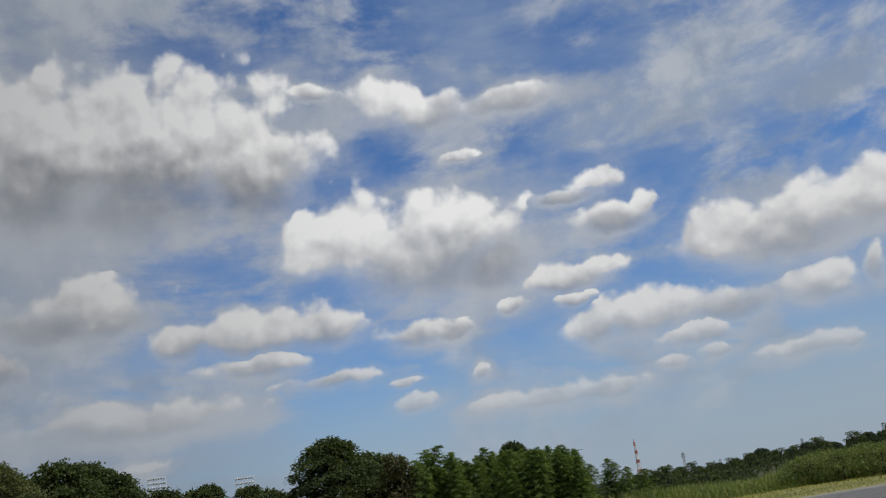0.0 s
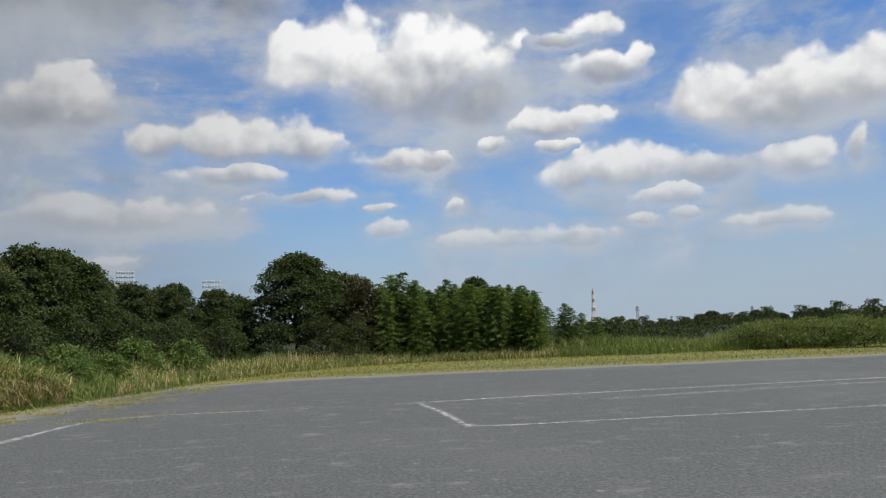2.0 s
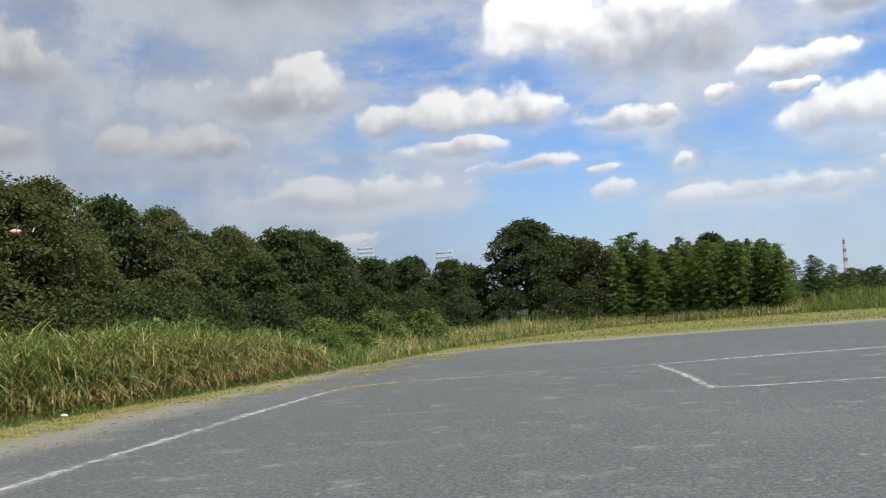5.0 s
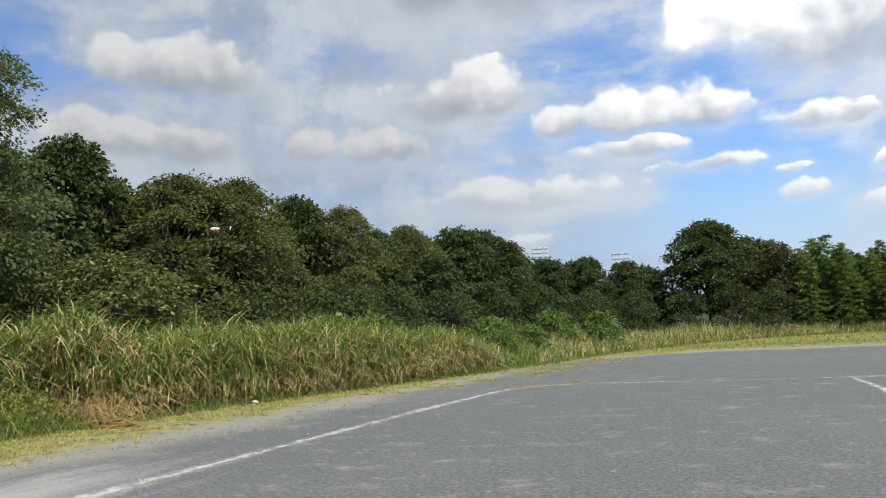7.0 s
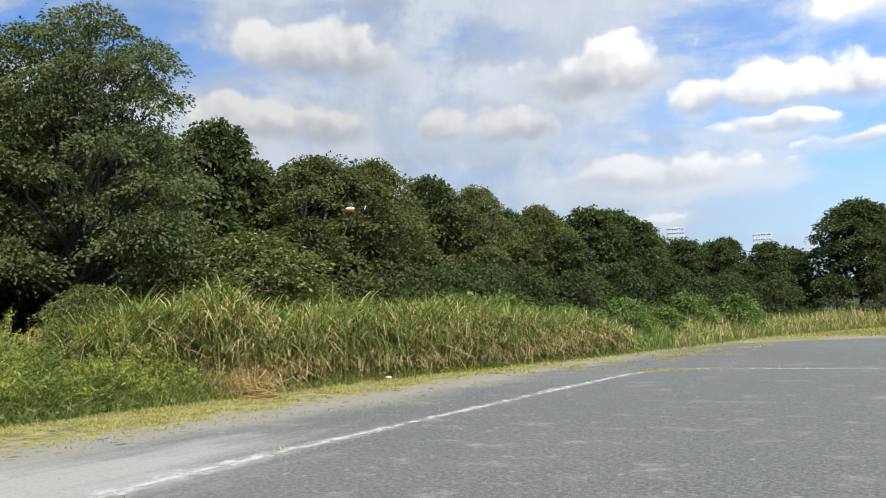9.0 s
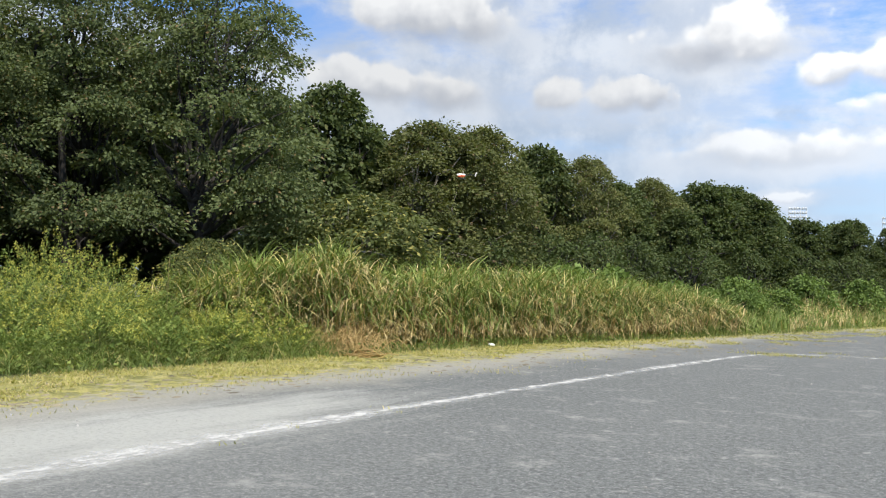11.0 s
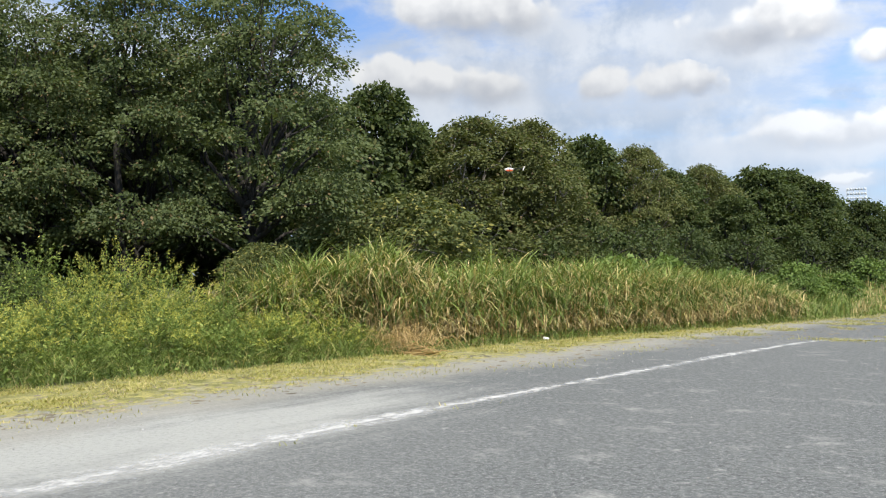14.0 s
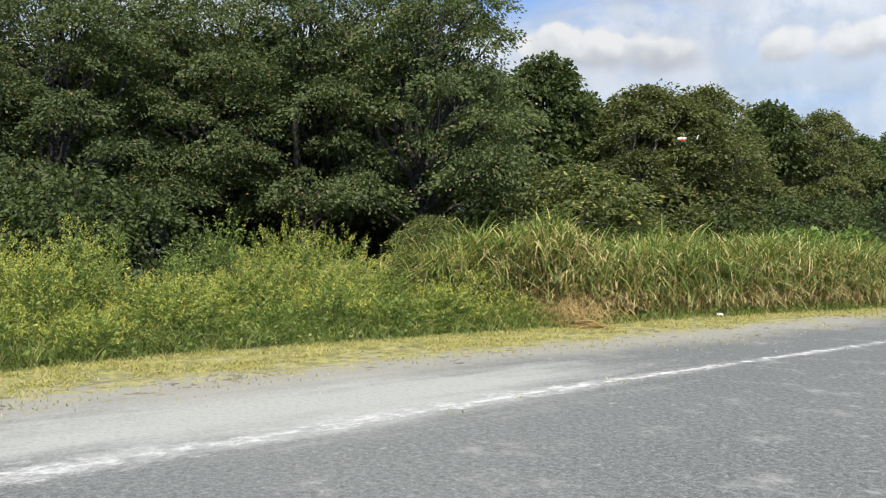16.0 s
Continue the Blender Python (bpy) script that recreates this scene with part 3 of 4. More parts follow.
def make_tree(name, label, category, mat, bark_mat, height, radius, base, lobes_n, clusters, leaves, leaf, spread=0.24, flat=0.45,
              droop=0.25, slim=0.5, lobe_r=(0.28, 0.42), top=0.75, trunks=1, full=0.6, group="wood beside the pitch"):
    """A tree about its foot: crooked tapered trunk, limbs to each lobe of the crown, and sprays of single leaves."""
    root = thing(name, label, category, group)
    lobes, lines = [], []
    ch = height - base
    for k in range(lobes_n):
        u = (k + 0.5) / lobes_n
        z = base + ch * (0.10 + 0.86 * u)
        f = (z - base) / ch
        prof = math.sin(math.pi * min(1, (0.18 + 0.82 * f) ** top)) ** full
        ang = k * 2.39996 + rng.random() * 0.8
        r = lobe_r[0] + (lobe_r[1] - lobe_r[0]) * rng.random()
        rr = r * radius * (1.0 if f < 0.8 else 0.8)
        dist = max(0.0, radius * prof - rr * 0.75) * (0.55 + 0.45 * rng.random())
        zc = min(z, height - rr * 0.72)
        lobes.append(((math.cos(ang) * dist, math.sin(ang) * dist, zc), rr))
    lean = rng.normal(size=2) * 0.03 * height
    spine = bent((0, 0, -0.1), (lean[0], lean[1], base + ch * 0.55), 0.03, 8)
    r0 = 0.022 * height + 0.02
    lines.append((spine, np.linspace(r0, r0 * 0.35, 8)))
    for t in range(trunks - 1):
        a2 = rng.random() * 6.28
        s2 = bent((0.1 * math.cos(a2), 0.1 * math.sin(a2), -0.1), (radius * 0.35 * math.cos(a2), radius * 0.35 * math.sin(a2), base + ch * 0.5), 0.05, 8)
        lines.append((s2, np.linspace(r0 * 0.8, r0 * 0.3, 8)))
    for c, r in lobes:
        k = int(2 + 5 * max(0.0, min(1.0, (c[2] - base * 0.9) / (ch + 0.1))))
        k = min(k, 6)
        limb = bent(spine[k], c, 0.08, 7)
        lines.append((limb, np.linspace(r0 * 0.42, 0.012, 7)))
        for _ in range(2):
            d = unit(rng.normal(size=3) * np.array([1, 1, 0.6]))
            lines.append((bent(limb[4], np.asarray(c) + d * r * 0.8, 0.08, 4), np.linspace(0.028, 0.006, 4)))
    v, q = tubes(lines, 4)
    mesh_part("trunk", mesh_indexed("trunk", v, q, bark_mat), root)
    cen, ali = crown_points(lobes, clusters, leaves, spread, flat, droop)
    size = leaf * (0.7 + 0.6 * rng.random(len(cen)))
    mesh_part("crown", mesh_of("crown", leaf_quads(cen, ali, size, slim, level=0.5), 4, mat), root)
    return root


def polar(az, d):
    return (-math.sin(radians(az)) * d, math.cos(radians(az)) * d)


def place(ob, az, d, s=1.0, rz=0.0, sz=None):
    x, y = polar(az, d)
    ob.matrix_world = pose(x, y, 0, 0, 0, rz) @ Matrix.Diagonal((s, s, sz or s, 1))
    return ob


def again(ob, az, d, s=1.0, rz=0.0, sz=None, label=""):
    c = copy_thing(ob, Matrix.Identity(4))
    place(c, az, d, s, rz, sz)
    return tagged(c, label) if label else c


# the tall broadleaved trees over the weeds
tall_a = make_tree("tree", "tall broadleaved tree with layered dark green sprays", "tree", M_LEAF_TALL, M_BARK, 9.6, 3.5, 1.7, 42, 42, 34, 0.106, 0.23, 0.30, 0.35, 0.55, lobe_r=(0.20, 0.36), full=0.36)
place(tall_a, 55.8, 24.0, 1.02)
tall_b = make_tree("tree", "tall broadleaved tree with an open dark green crown", "tree", M_LEAF_TALL, M_BARK, 10.0, 3.6, 1.8, 40, 42, 34, 0.106, 0.23, 0.30, 0.35, 0.55, lobe_r=(0.20, 0.36), full=0.40, trunks=2)
place(tall_b, 63.8, 25.0, 1.0, 40)
again(tall_a, 71.0, 25.5, 0.97, 130)
again(tall_b, 78.5, 24.0, 0.93, 200)
again(tall_a, 86.0, 24.5, 0.93, 290)
round_a = make_tree("tree", "dense round-headed dark green tree", "tree", M_LEAF_ROUND, M_BARK, 7.4, 3.2, 0.9, 36, 42, 19, 0.165, 0.19, 0.5, 0.2, 0.6, lobe_r=(0.24, 0.40))
round_b = make_tree("tree", "dense dark green tree with a lumpy crown", "tree", M_LEAF_ROUND, M_BARK, 6.4, 2.6, 0.7, 28, 48, 18, 0.155, 0.17, 0.5, 0.2, 0.6, lobe_r=(0.24, 0.42))
place(round_a, 7.9, 52.5, 1.14, 30, 0.93)
place(round_b, 24.0, 42.5, 1.0, 15)
# between the tall tree and the olive one
again(round_b, 48.5, 29.5, 1.12, 100, 1.29)
again(round_b, 46.6, 30.5, 0.95, 160, 1.12)
olive = make_tree("tree", "spreading olive-green tree with pale limbs showing", "tree", M_LEAF_OLIVE, M_BARK_PALE, 7.3, 3.1, 1.0, 34, 48, 24, 0.120, 0.18, 0.42, 0.15, 0.55, lobe_r=(0.24, 0.40))
place(olive, 41.9, 29.5, 1.16, 0, 0.97)
again(olive, 38.4, 30.5, 1.0, 140, 0.97)
again(round_b, 34.6, 34.5, 0.98, 70, 1.10)
again(olive, 31.6, 35.0, 0.78, 200, 0.91)
again(round_a, 29.6, 37.5, 0.72, 250, 0.80)
again(olive, 27.4, 40.0, 0.80, 310, 0.87)
again(round_a, 22.3, 44.5, 0.82, 160, 0.86)
again(round_b, 20.9, 44.0, 0.88, 275, 0.90)
again(round_b, 25.6, 38.0, 0.78, 45, 0.74)
again(round_b, 18.2, 50.0, 0.82, 20, 0.80)
again(round_a, 15.6, 51.0, 0.68, 75, 0.69)
again(round_b, 13.2, 51.0, 0.72, 120, 0.74)
again(round_b, 11.6, 53.0, 0.55, 220, 0.62)
brown = make_tree("tree", "small brownish-green tree beside the bamboo", "tree", M_LEAF_BROWN, M_BARK, 5.3, 1.9, 0.6, 18, 64, 16, 0.18, 0.2, 0.6, 0.2, 0.55)
place(brown, 3.9, 52.5, 1.0, 0)
again(round_b, -3.7, 63.0, 0.86, 30, 0.89)
back_tree = make_tree("tree", "dark green tree standing behind the front row", "tree", M_LEAF_ROUND, M_BARK, 7.4, 3.3, 0.5, 22, 22, 11, 0.36, 0.28, 0.6, 0.2, 0.55)
place(back_tree, 64.0, 36.0, 1.25, 180)
# darker rows behind, which close the wood
for az, d, s, rz in ((90, 33, 1.2, 10), (82, 34, 1.2, 50), (59.5, 31.5, 1.22, 95), (53.0, 33, 1.15, 140), (46, 36.5, 1.05, 190), (40, 37.5, 0.95, 240),
                     (35.5, 41, 0.95, 280), (30, 45, 0.88, 320), (26, 49, 0.88, 30), (20, 54, 0.76, 100), (16.5, 58, 0.72, 150), (12, 60, 0.66, 220),
                     (5.5, 60, 0.85, 270), (70, 32, 1.3, 300), (66.5, 30.5, 1.25, 20), (75.5, 31, 1.25, 310), (94, 26, 1.1, 80)):
    again(back_tree, az, d, s, rz)

# understorey in front of the trunks
under = make_tree("shrub", "leafy dark green understorey shrub under the trees", "shrub", M_LEAF_ROUND, M_BARK, 2.8, 1.7, 0.15, 14, 46, 19, 0.11, 0.2, 0.5, 0.3, 0.5)
place(under, 80.5, 22.0, 0.95, 0)
for az, d, s, rz in ((74, 20.5, 1.1, 60), (78.5, 20.0, 1.3, 120), (83, 20.5, 1.25, 200), (70.5, 21.5, 0.75, 260), (88, 20.5, 1.2, 290), (52, 25, 1.05, 330), (37.5, 28, 1.05, 20),
                     (34, 29.5, 1.15, 75), (31, 31.5, 1.2, 140), (28.5, 34, 1.2, 200), (25, 36, 1.1, 260), (21.5, 41, 1.1, 10), (18.5, 44, 1.15, 65), (15.5, 46, 1.1, 120),
                     (54.0, 23.0, 0.9, 190), (57.0, 25.8, 0.7, 99), (44, 25.5, 1.0, 150), (12.8, 48, 1.0, 210), (9.4, 50, 1.0, 250), (6.6, 50, 1.1, 300), (4.2, 51, 1.0, 340)):
    again(under, az, d, s, rz)
yellowing = make_tree("shrub", "low spreading tree with yellowing layered sprays", "tree", M_LEAF_YELLOW, M_BARK_PALE, 3.8, 2.1, 0.7, 20, 56, 24, 0.12, 0.26, 0.22, 0.3, 0.45)
place(yellowing, 46.4, 23.5, 1.36, 0, 1.04)
again(yellowing, 43.4, 23.5, 0.80, 110, 0.76)
again(yellowing, 56.2, 20.5, 0.62, 200, 0.66, "low layered shrub with pale green sprays before the trunks")
bright = make_tree("shrub", "bright green climbing bush behind the reeds", "shrub", M_LEAF_LIGHT, M_BARK, 2.3, 1.5, 0.1, 12, 60, 16, 0.16, 0.2, 0.5, 0.3, 0.6)
place(bright, 33.0, 25.5, 0.92, 0)
for az, d, s, rz in ((30.2, 27.0, 0.9, 60), (35.3, 25.5, 0.72, 120), (24.0, 29.5, 0.62, 15), (21.5, 31.0, 0.6, 75), (19.5, 33.5, 0.62, 135), (22.0, 33.5, 0.8, 180), (18.0, 37.5, 0.85, 240), (15.0, 40.0, 0.80, 300), (26.0, 30.5, 0.72, 90)):
    again(bright, az, d, s, rz)


# ------------------------------------------------------------------ bamboo grove
def make_bamboo(height, label):
    root = thing("bamboo", label, "bamboo", "bamboo grove")
    tip = np.array([rng.normal() * 0.35, rng.normal() * 0.35, height])
    t = np.linspace(0, 1, 10)[:, None]
    pts = np.array([[0, 0, -0.05]]) * (1 - t) + tip * t
    pts[:, :2] *= t ** 1.5
    v, q = tubes([(pts, np.linspace(0.035, 0.006, 10))], 6)
    mesh_part("culm", mesh_indexed("culm", v, q, M_CULM), root)
    cen, ali = [], []
    for k in range(58):
        f = 0.10 + 0.9 * k / 58
        p = pts[int(f * 9)] + (pts[min(9, int(f * 9) + 1)] - pts[int(f * 9)]) * (f * 9 % 1)
        ang = k * 2.4 + rng.random()
        reach = 1.08 * (1 - f) ** 0.58 * min(1.0, 0.45 + 1.6 * f) + 0.06
        d = np.array([math.cos(ang), math.sin(ang), 0.35])
        m = 22
        s = rng.random((m, 1)) ** 0.7
        c = p + d * reach * s + np.array([0, 0, -0.35]) * s ** 2 * reach + rng.normal(size=(m, 3)) * np.array([0.07, 0.07, 0.04])
        cen.append(c)
        ali.append(d * np.array([1, 1, 0]) + rng.normal(size=(m, 3)) * 0.4 + np.array([0, 0, -0.55]))
    cen, ali = np.concatenate(cen), np.concatenate(ali)
    mesh_part("foliage", mesh_of("foliage", leaf_quads(cen, ali, 0.27 * (0.7 + 0.6 * rng.random(len(cen))), 0.17), 4, M_BAMBOO), root)
    return root


culms = [make_bamboo(5.2, "slender bamboo with feathery mid-green foliage") for _ in range(3)]
spots = []
for k in range(128):
    az = 2.9 - 11.0 * (k + rng.random() * 0.9) / 128
    d = 51.0 + 7.0 * rng.random()
    el = np.interp(az, [-8.6, -7.6, -6, -4.5, -2, -0.5, 1.5, 2.5, 3.5], [1.7, 2.7, 2.9, 3.0, 3.3, 3.3, 3.9, 3.4, 3.3])
    h = (EYE + d * math.tan(radians(el))) * (0.62 + 0.40 * rng.random() ** 0.7)
    spots.append((az, d, h))
spots += [(az, 51.5 + rng.random() * 2, 2.0 + 1.0 * rng.random()) for az in (-8.6, -9.1, -9.6, -10.1, -10.8, -11.5, 11.2, 10.6, 12.0, 3.0, 0.5, -1.0, -3.0, -5.0, -6.2)]
spots += [(-9.5, 53, 3.1), (-2.2, 54, 4.9), (1.6, 53, 5.4), (3.4, 55, 5.2), (4.4, 56, 5.3)]
for k, (az, d, h) in enumerate(spots):
    s = h / 5.2
    wide = max(1.3 * s, 0.9)
    if k < 3:
        place(culms[k], az, d, wide, rng.random() * 360, s)
    else:
        again(culms[k % 3], az, d, wide, rng.random() * 360, s)


# ------------------------------------------------------------------ reeds, weeds and grass
VEG_EDGE = [(-13.6, -6.0), (-13.6, 2.0), (-14.1, 5.0), (-13.6, 8.5), (-13.2, 12.0), (-12.9, 15.6), (-12.0, 19.3), (-11.0, 23.0), (-9.8, 29.0), (-9.0, 36.0), (-7.0, 42.0), (-4.0, 47.0), (0.5, 50.0), (6.5, 49.0), (12.5, 47.0), (22.0, 47.5), (34.0, 48.0)]
EDGE = np.array(VEG_EDGE)
EDGE_LEN = np.concatenate([[0], np.cumsum(np.linalg.norm(np.diff(EDGE, axis=0), axis=1))])


def along_edge(s, back):
    """Points s metres along the foot of the growth and back metres into it."""
    x = np.interp(s, EDGE_LEN, EDGE[:, 0])
    y = np.interp(s, EDGE_LEN, EDGE[:, 1])
    x2 = np.interp(s + 0.5, EDGE_LEN, EDGE[:, 0])
    y2 = np.interp(s + 0.5, EDGE_LEN, EDGE[:, 1])
    d = unit(np.stack([x2 - x, y2 - y], 1) + 1e-6)
    return np.stack([x - d[:, 1] * back, y + d[:, 0] * back], 1)


def s_at(y):
    """The distance along the edge at which it passes the given y, on the left side."""
    return float(np.interp(y, EDGE[:13, 1], EDGE_LEN[:13]))


def blades(feet, length, width, lean, droop, segs=4, z0=0.0):
    """Arching grass blades as strips, each blade one island."""
    n = len(feet)
    ang = rng.random(n) * 2 * math.pi
    out = np.stack([np.cos(ang), np.sin(ang), np.zeros(n)], 1)
    side = np.stack([-np.sin(ang), np.cos(ang), np.zeros(n)], 1)
    twist = rng.normal(size=n)[:, None] * 0.5
    side = unit(side + out * twist)
    t = np.linspace(0, 1, segs + 1)
    pos = np.concatenate([feet, np.broadcast_to(np.asarray(z0, float), (n,))[:, None]], 1)
    rows = []
    for k in t:
        h = length * (k - droop * k ** 2.2)
        o = length * (lean * k + droop * 0.9 * k ** 2)
        p = pos + out * o[:, None] + np.array([0, 0, 1.0]) * h[:, None]
        w = (width * (1 - 0.92 * k ** 1.5) * 0.5)[:, None]
        rows.append((p - side * w, p + side * w))
    # keep each blade's strip together as one island
    strip = np.stack([np.stack(r, 1) for r in rows], 1)          # n, segs+1, 2, 3
    verts = strip.reshape(-1, 3)
    base = (np.arange(n) * (segs + 1) * 2)[:, None, None]
    q = np.array([[2 * k, 2 * k + 1, 2 * k + 3, 2 * k + 2] for k in range(segs)])[None]
    return verts, (base + q).reshape(-1, 4)


def blade_part(name, mat, parent, feet, length, width, lean, droop, segs=4, z0=0.0, label=""):
    v, q = blades(feet, length, width, lean, droop, segs, z0)
    return mesh_part(name, mesh_indexed(name, v, q, mat), parent, label)


def reed_bed():
    root = thing("reed_bed", "dense tall green reeds with many dry straw-coloured blades", "reeds", kind="stuff")
    s0, s1 = s_at(10.2), s_at(26.5)
    tufts = 1300
    s = s0 + (s1 - s0) * rng.random(tufts)
    back = 0.2 + 4.2 * rng.random(tufts) ** 1.35
    back = np.maximum(back, np.interp(s, [s_at(11.6), s_at(13.0)], [1.7, 0.2]) + 0.5 * rng.random(tufts))
    lump = np.array([noise.noise((a * 0.6, b * 0.6, 3.0)) for a, b in zip(s, back)])
    h = (1.66 + 0.60 * lump) * np.clip(0.72 + back * 0.25, 0, 1.05) * np.interp(s, [s0, s0 + 1.8, s0 + 4.0, s1 - 4, s1], [0.85, 1.18, 1.12, 0.88, 0.55])
    foot = along_edge(s, back)
    m = 19
    f = np.repeat(foot, m, 0) + rng.normal(size=(tufts * m, 2)) * 0.13
    n = len(f)
    hh = np.repeat(h, m)
    start = hh * (0.16 + 0.62 * rng.random(n) ** 0.8)
    length = np.minimum(0.65 + 0.75 * rng.random(n), (hh * 1.1 - start) * 1.9)
    blade_part("green_blades", M_REED, root, f, length, 0.026 + 0.026 * rng.random(n), 0.10 + 0.35 * rng.random(n), 0.25 + 0.85 * rng.random(n) ** 1.3, 4, start)
    # dry blades come in clumps, and hang low in the front face
    dry = np.array([noise.noise((a * 0.9, b * 0.7, 7.0)) for a, b in zip(s, back)])
    m = np.clip(15 + 22 * dry + 4 * (back < 1.6), 2, 30).astype(int)
    f = np.repeat(foot, m, 0)
    n = len(f)
    f = f + rng.normal(size=(n, 2)) * 0.17
    hh = np.repeat(h, m)
    start = hh * (0.10 + 0.72 * rng.random(n) ** 1.15)
    blade_part("dry_blades", M_REED_DRY, root, f, 0.35 + 0.6 * rng.random(n), 0.018 + 0.022 * rng.random(n), 0.05 + 0.5 * rng.random(n), 0.3 + 1.0 * rng.random(n), 4, start, "dry straw-coloured blades")
    m = 4
    f = np.repeat(foot, m, 0) + rng.normal(size=(tufts * m, 2)) * 0.12
    n = len(f)
    blade_part("canes", M_STRAW, root, f, np.repeat(h, m) * (0.80 + 0.2 * rng.random(n)), np.full(n, 0.016), 0.02 + 0.10 * rng.random(n), np.full(n, 0.03), 3, label="pale brown canes")


def weed_bank():
    """Mounds of tall weeds: shoots fan out of each mound, with narrow leaves along them and plumes on the higher ones."""
    root = thing("weed_bank", "bushy yellow-green tall weeds with feathery flowering tips", "weeds", kind="stuff")
    s0, s1 = s_at(0.3), s_at(12.1)
    leaf_at, leaf_way, plume_at, stems = [], [], [], []

    def shoot(a, b, leaves, plume, reach=0.055):
        f = 0.15 + 0.85 * rng.random((leaves, 1))
        way = unit((b - a)[None])
        out = unit(rng.normal(size=(leaves, 3)) * np.array([1, 1, 0.4]))
        sag = np.array([0, 0, -0.10]) * f ** 2
        leaf_at.append(a + (b - a) * f + sag + out * reach * (1.25 - 0.8 * f))
        leaf_way.append(out + way * 0.7)
        if plume:
            u = rng.random((14, 1))
            plume_at.append(b + way * (u - 0.5) * 0.20 + np.array([0, 0, -0.10]) + rng.normal(size=(14, 3)) * (0.008 + 0.03 * (1 - u)))

    for row, (back, tall) in enumerate(((0.85, 1.24), (2.0, 1.88), (3.1, 2.26), (4.2, 2.42))):
        s = s0 + 0.5 * (row % 2)
        while s < s1:
            c2 = along_edge(np.array([s]), np.array([back + rng.normal() * 0.22]))[0]
            r = 0.70 + 0.60 * rng.random()
            H = tall * (0.68 + 0.50 * rng.random()) * (1.0 if s < s1 - 3.0 else 0.80)
            c = np.array([c2[0], c2[1], H * 0.30])
            gold = rng.random() < 0.65
            for k in range(int(300 * r)):
                d = unit(rng.normal(size=3))
                d[2] = abs(d[2]) if rng.random() < 0.8 else -0.4 * abs(d[2])
                e = c + d * np.array([r, r, H * 0.70]) * (0.72 + 0.34 * rng.random())
                a = c + (e - c) * 0.50 + np.array([0, 0, -0.12])
                e[2], a[2] = max(e[2], 0.06), max(a[2], 0.02)
                shoot(a, e, 13, gold and d[2] > 0.16 and rng.random() < 0.8)
                if k % 6 == 0:
                    stems.append((np.array([c * np.array([1, 1, 0]), a, e]), (0.007, 0.005, 0.002)))
            s += r * (1.20 + 0.55 * rng.random())
    # single taller plants that stand above the mounds
    for az, d, h in ((75.6, 16.2, 2.35), (76.6, 16.8, 2.3), (73.2, 17.5, 2.0), (66.4, 18.2, 2.15), (63.6, 18.6, 2.2), (62.4, 18.4, 1.95), (69.6, 18.0, 2.0), (58.6, 18.9, 2.1)):
        x, y = polar(az, d)
        foot = np.array([x, y, 0.0])
        for _ in range(3):
            tip = foot + np.array([rng.normal() * 0.22, rng.normal() * 0.22, h * (0.85 + 0.2 * rng.random())])
            stems.append((np.array([foot, (foot + tip) / 2, tip]), (0.010, 0.007, 0.003)))
            shoot(foot + (tip - foot) * 0.35, tip, 90, False, 0.16)
    cen, ali = np.concatenate(leaf_at), np.concatenate(leaf_way)
    size = 0.068 * (0.5 + 1.0 * rng.random(len(cen)))
    mesh_part("leaves", mesh_of("leaves", leaf_quads(cen, ali, size, 0.30, level=0.5), 4, M_WEED), root)
    cen = np.concatenate(plume_at)
    k = len(cen)
    mesh_part("flower_plumes", mesh_of("flower_plumes", leaf_quads(cen, rng.normal(size=(k, 3)) + np.array([0, 0, 0.8]), 0.042 * (0.6 + 0.8 * rng.random(k)), 0.35), 4, M_PLUME), root, "yellow-green feathery plumes")
    # long arching grass growing through the lower half
    n = 5200
    clump = rng.integers(0, 260, n)
    cs, cb = s0 + (s1 - s0) * rng.random(260), 0.05 + 1.5 * rng.random(260) ** 1.3
    at = along_edge(cs, cb)[clump] + rng.normal(size=(n, 2)) * 0.10
    tall = (0.35 + 0.42 * cb)[clump]
    blade_part("grass_blades", M_REED, root, at, tall * (0.8 + 0.8 * rng.random(n)), 0.010 + 0.012 * rng.random(n), 0.15 + 0.5 * rng.random(n), 0.3 + 0.6 * rng.random(n), 5)
    v, q = tubes(stems, 3)
    mesh_part("stems", mesh_indexed("stems", v, q, M_GRASS_DARK), root)


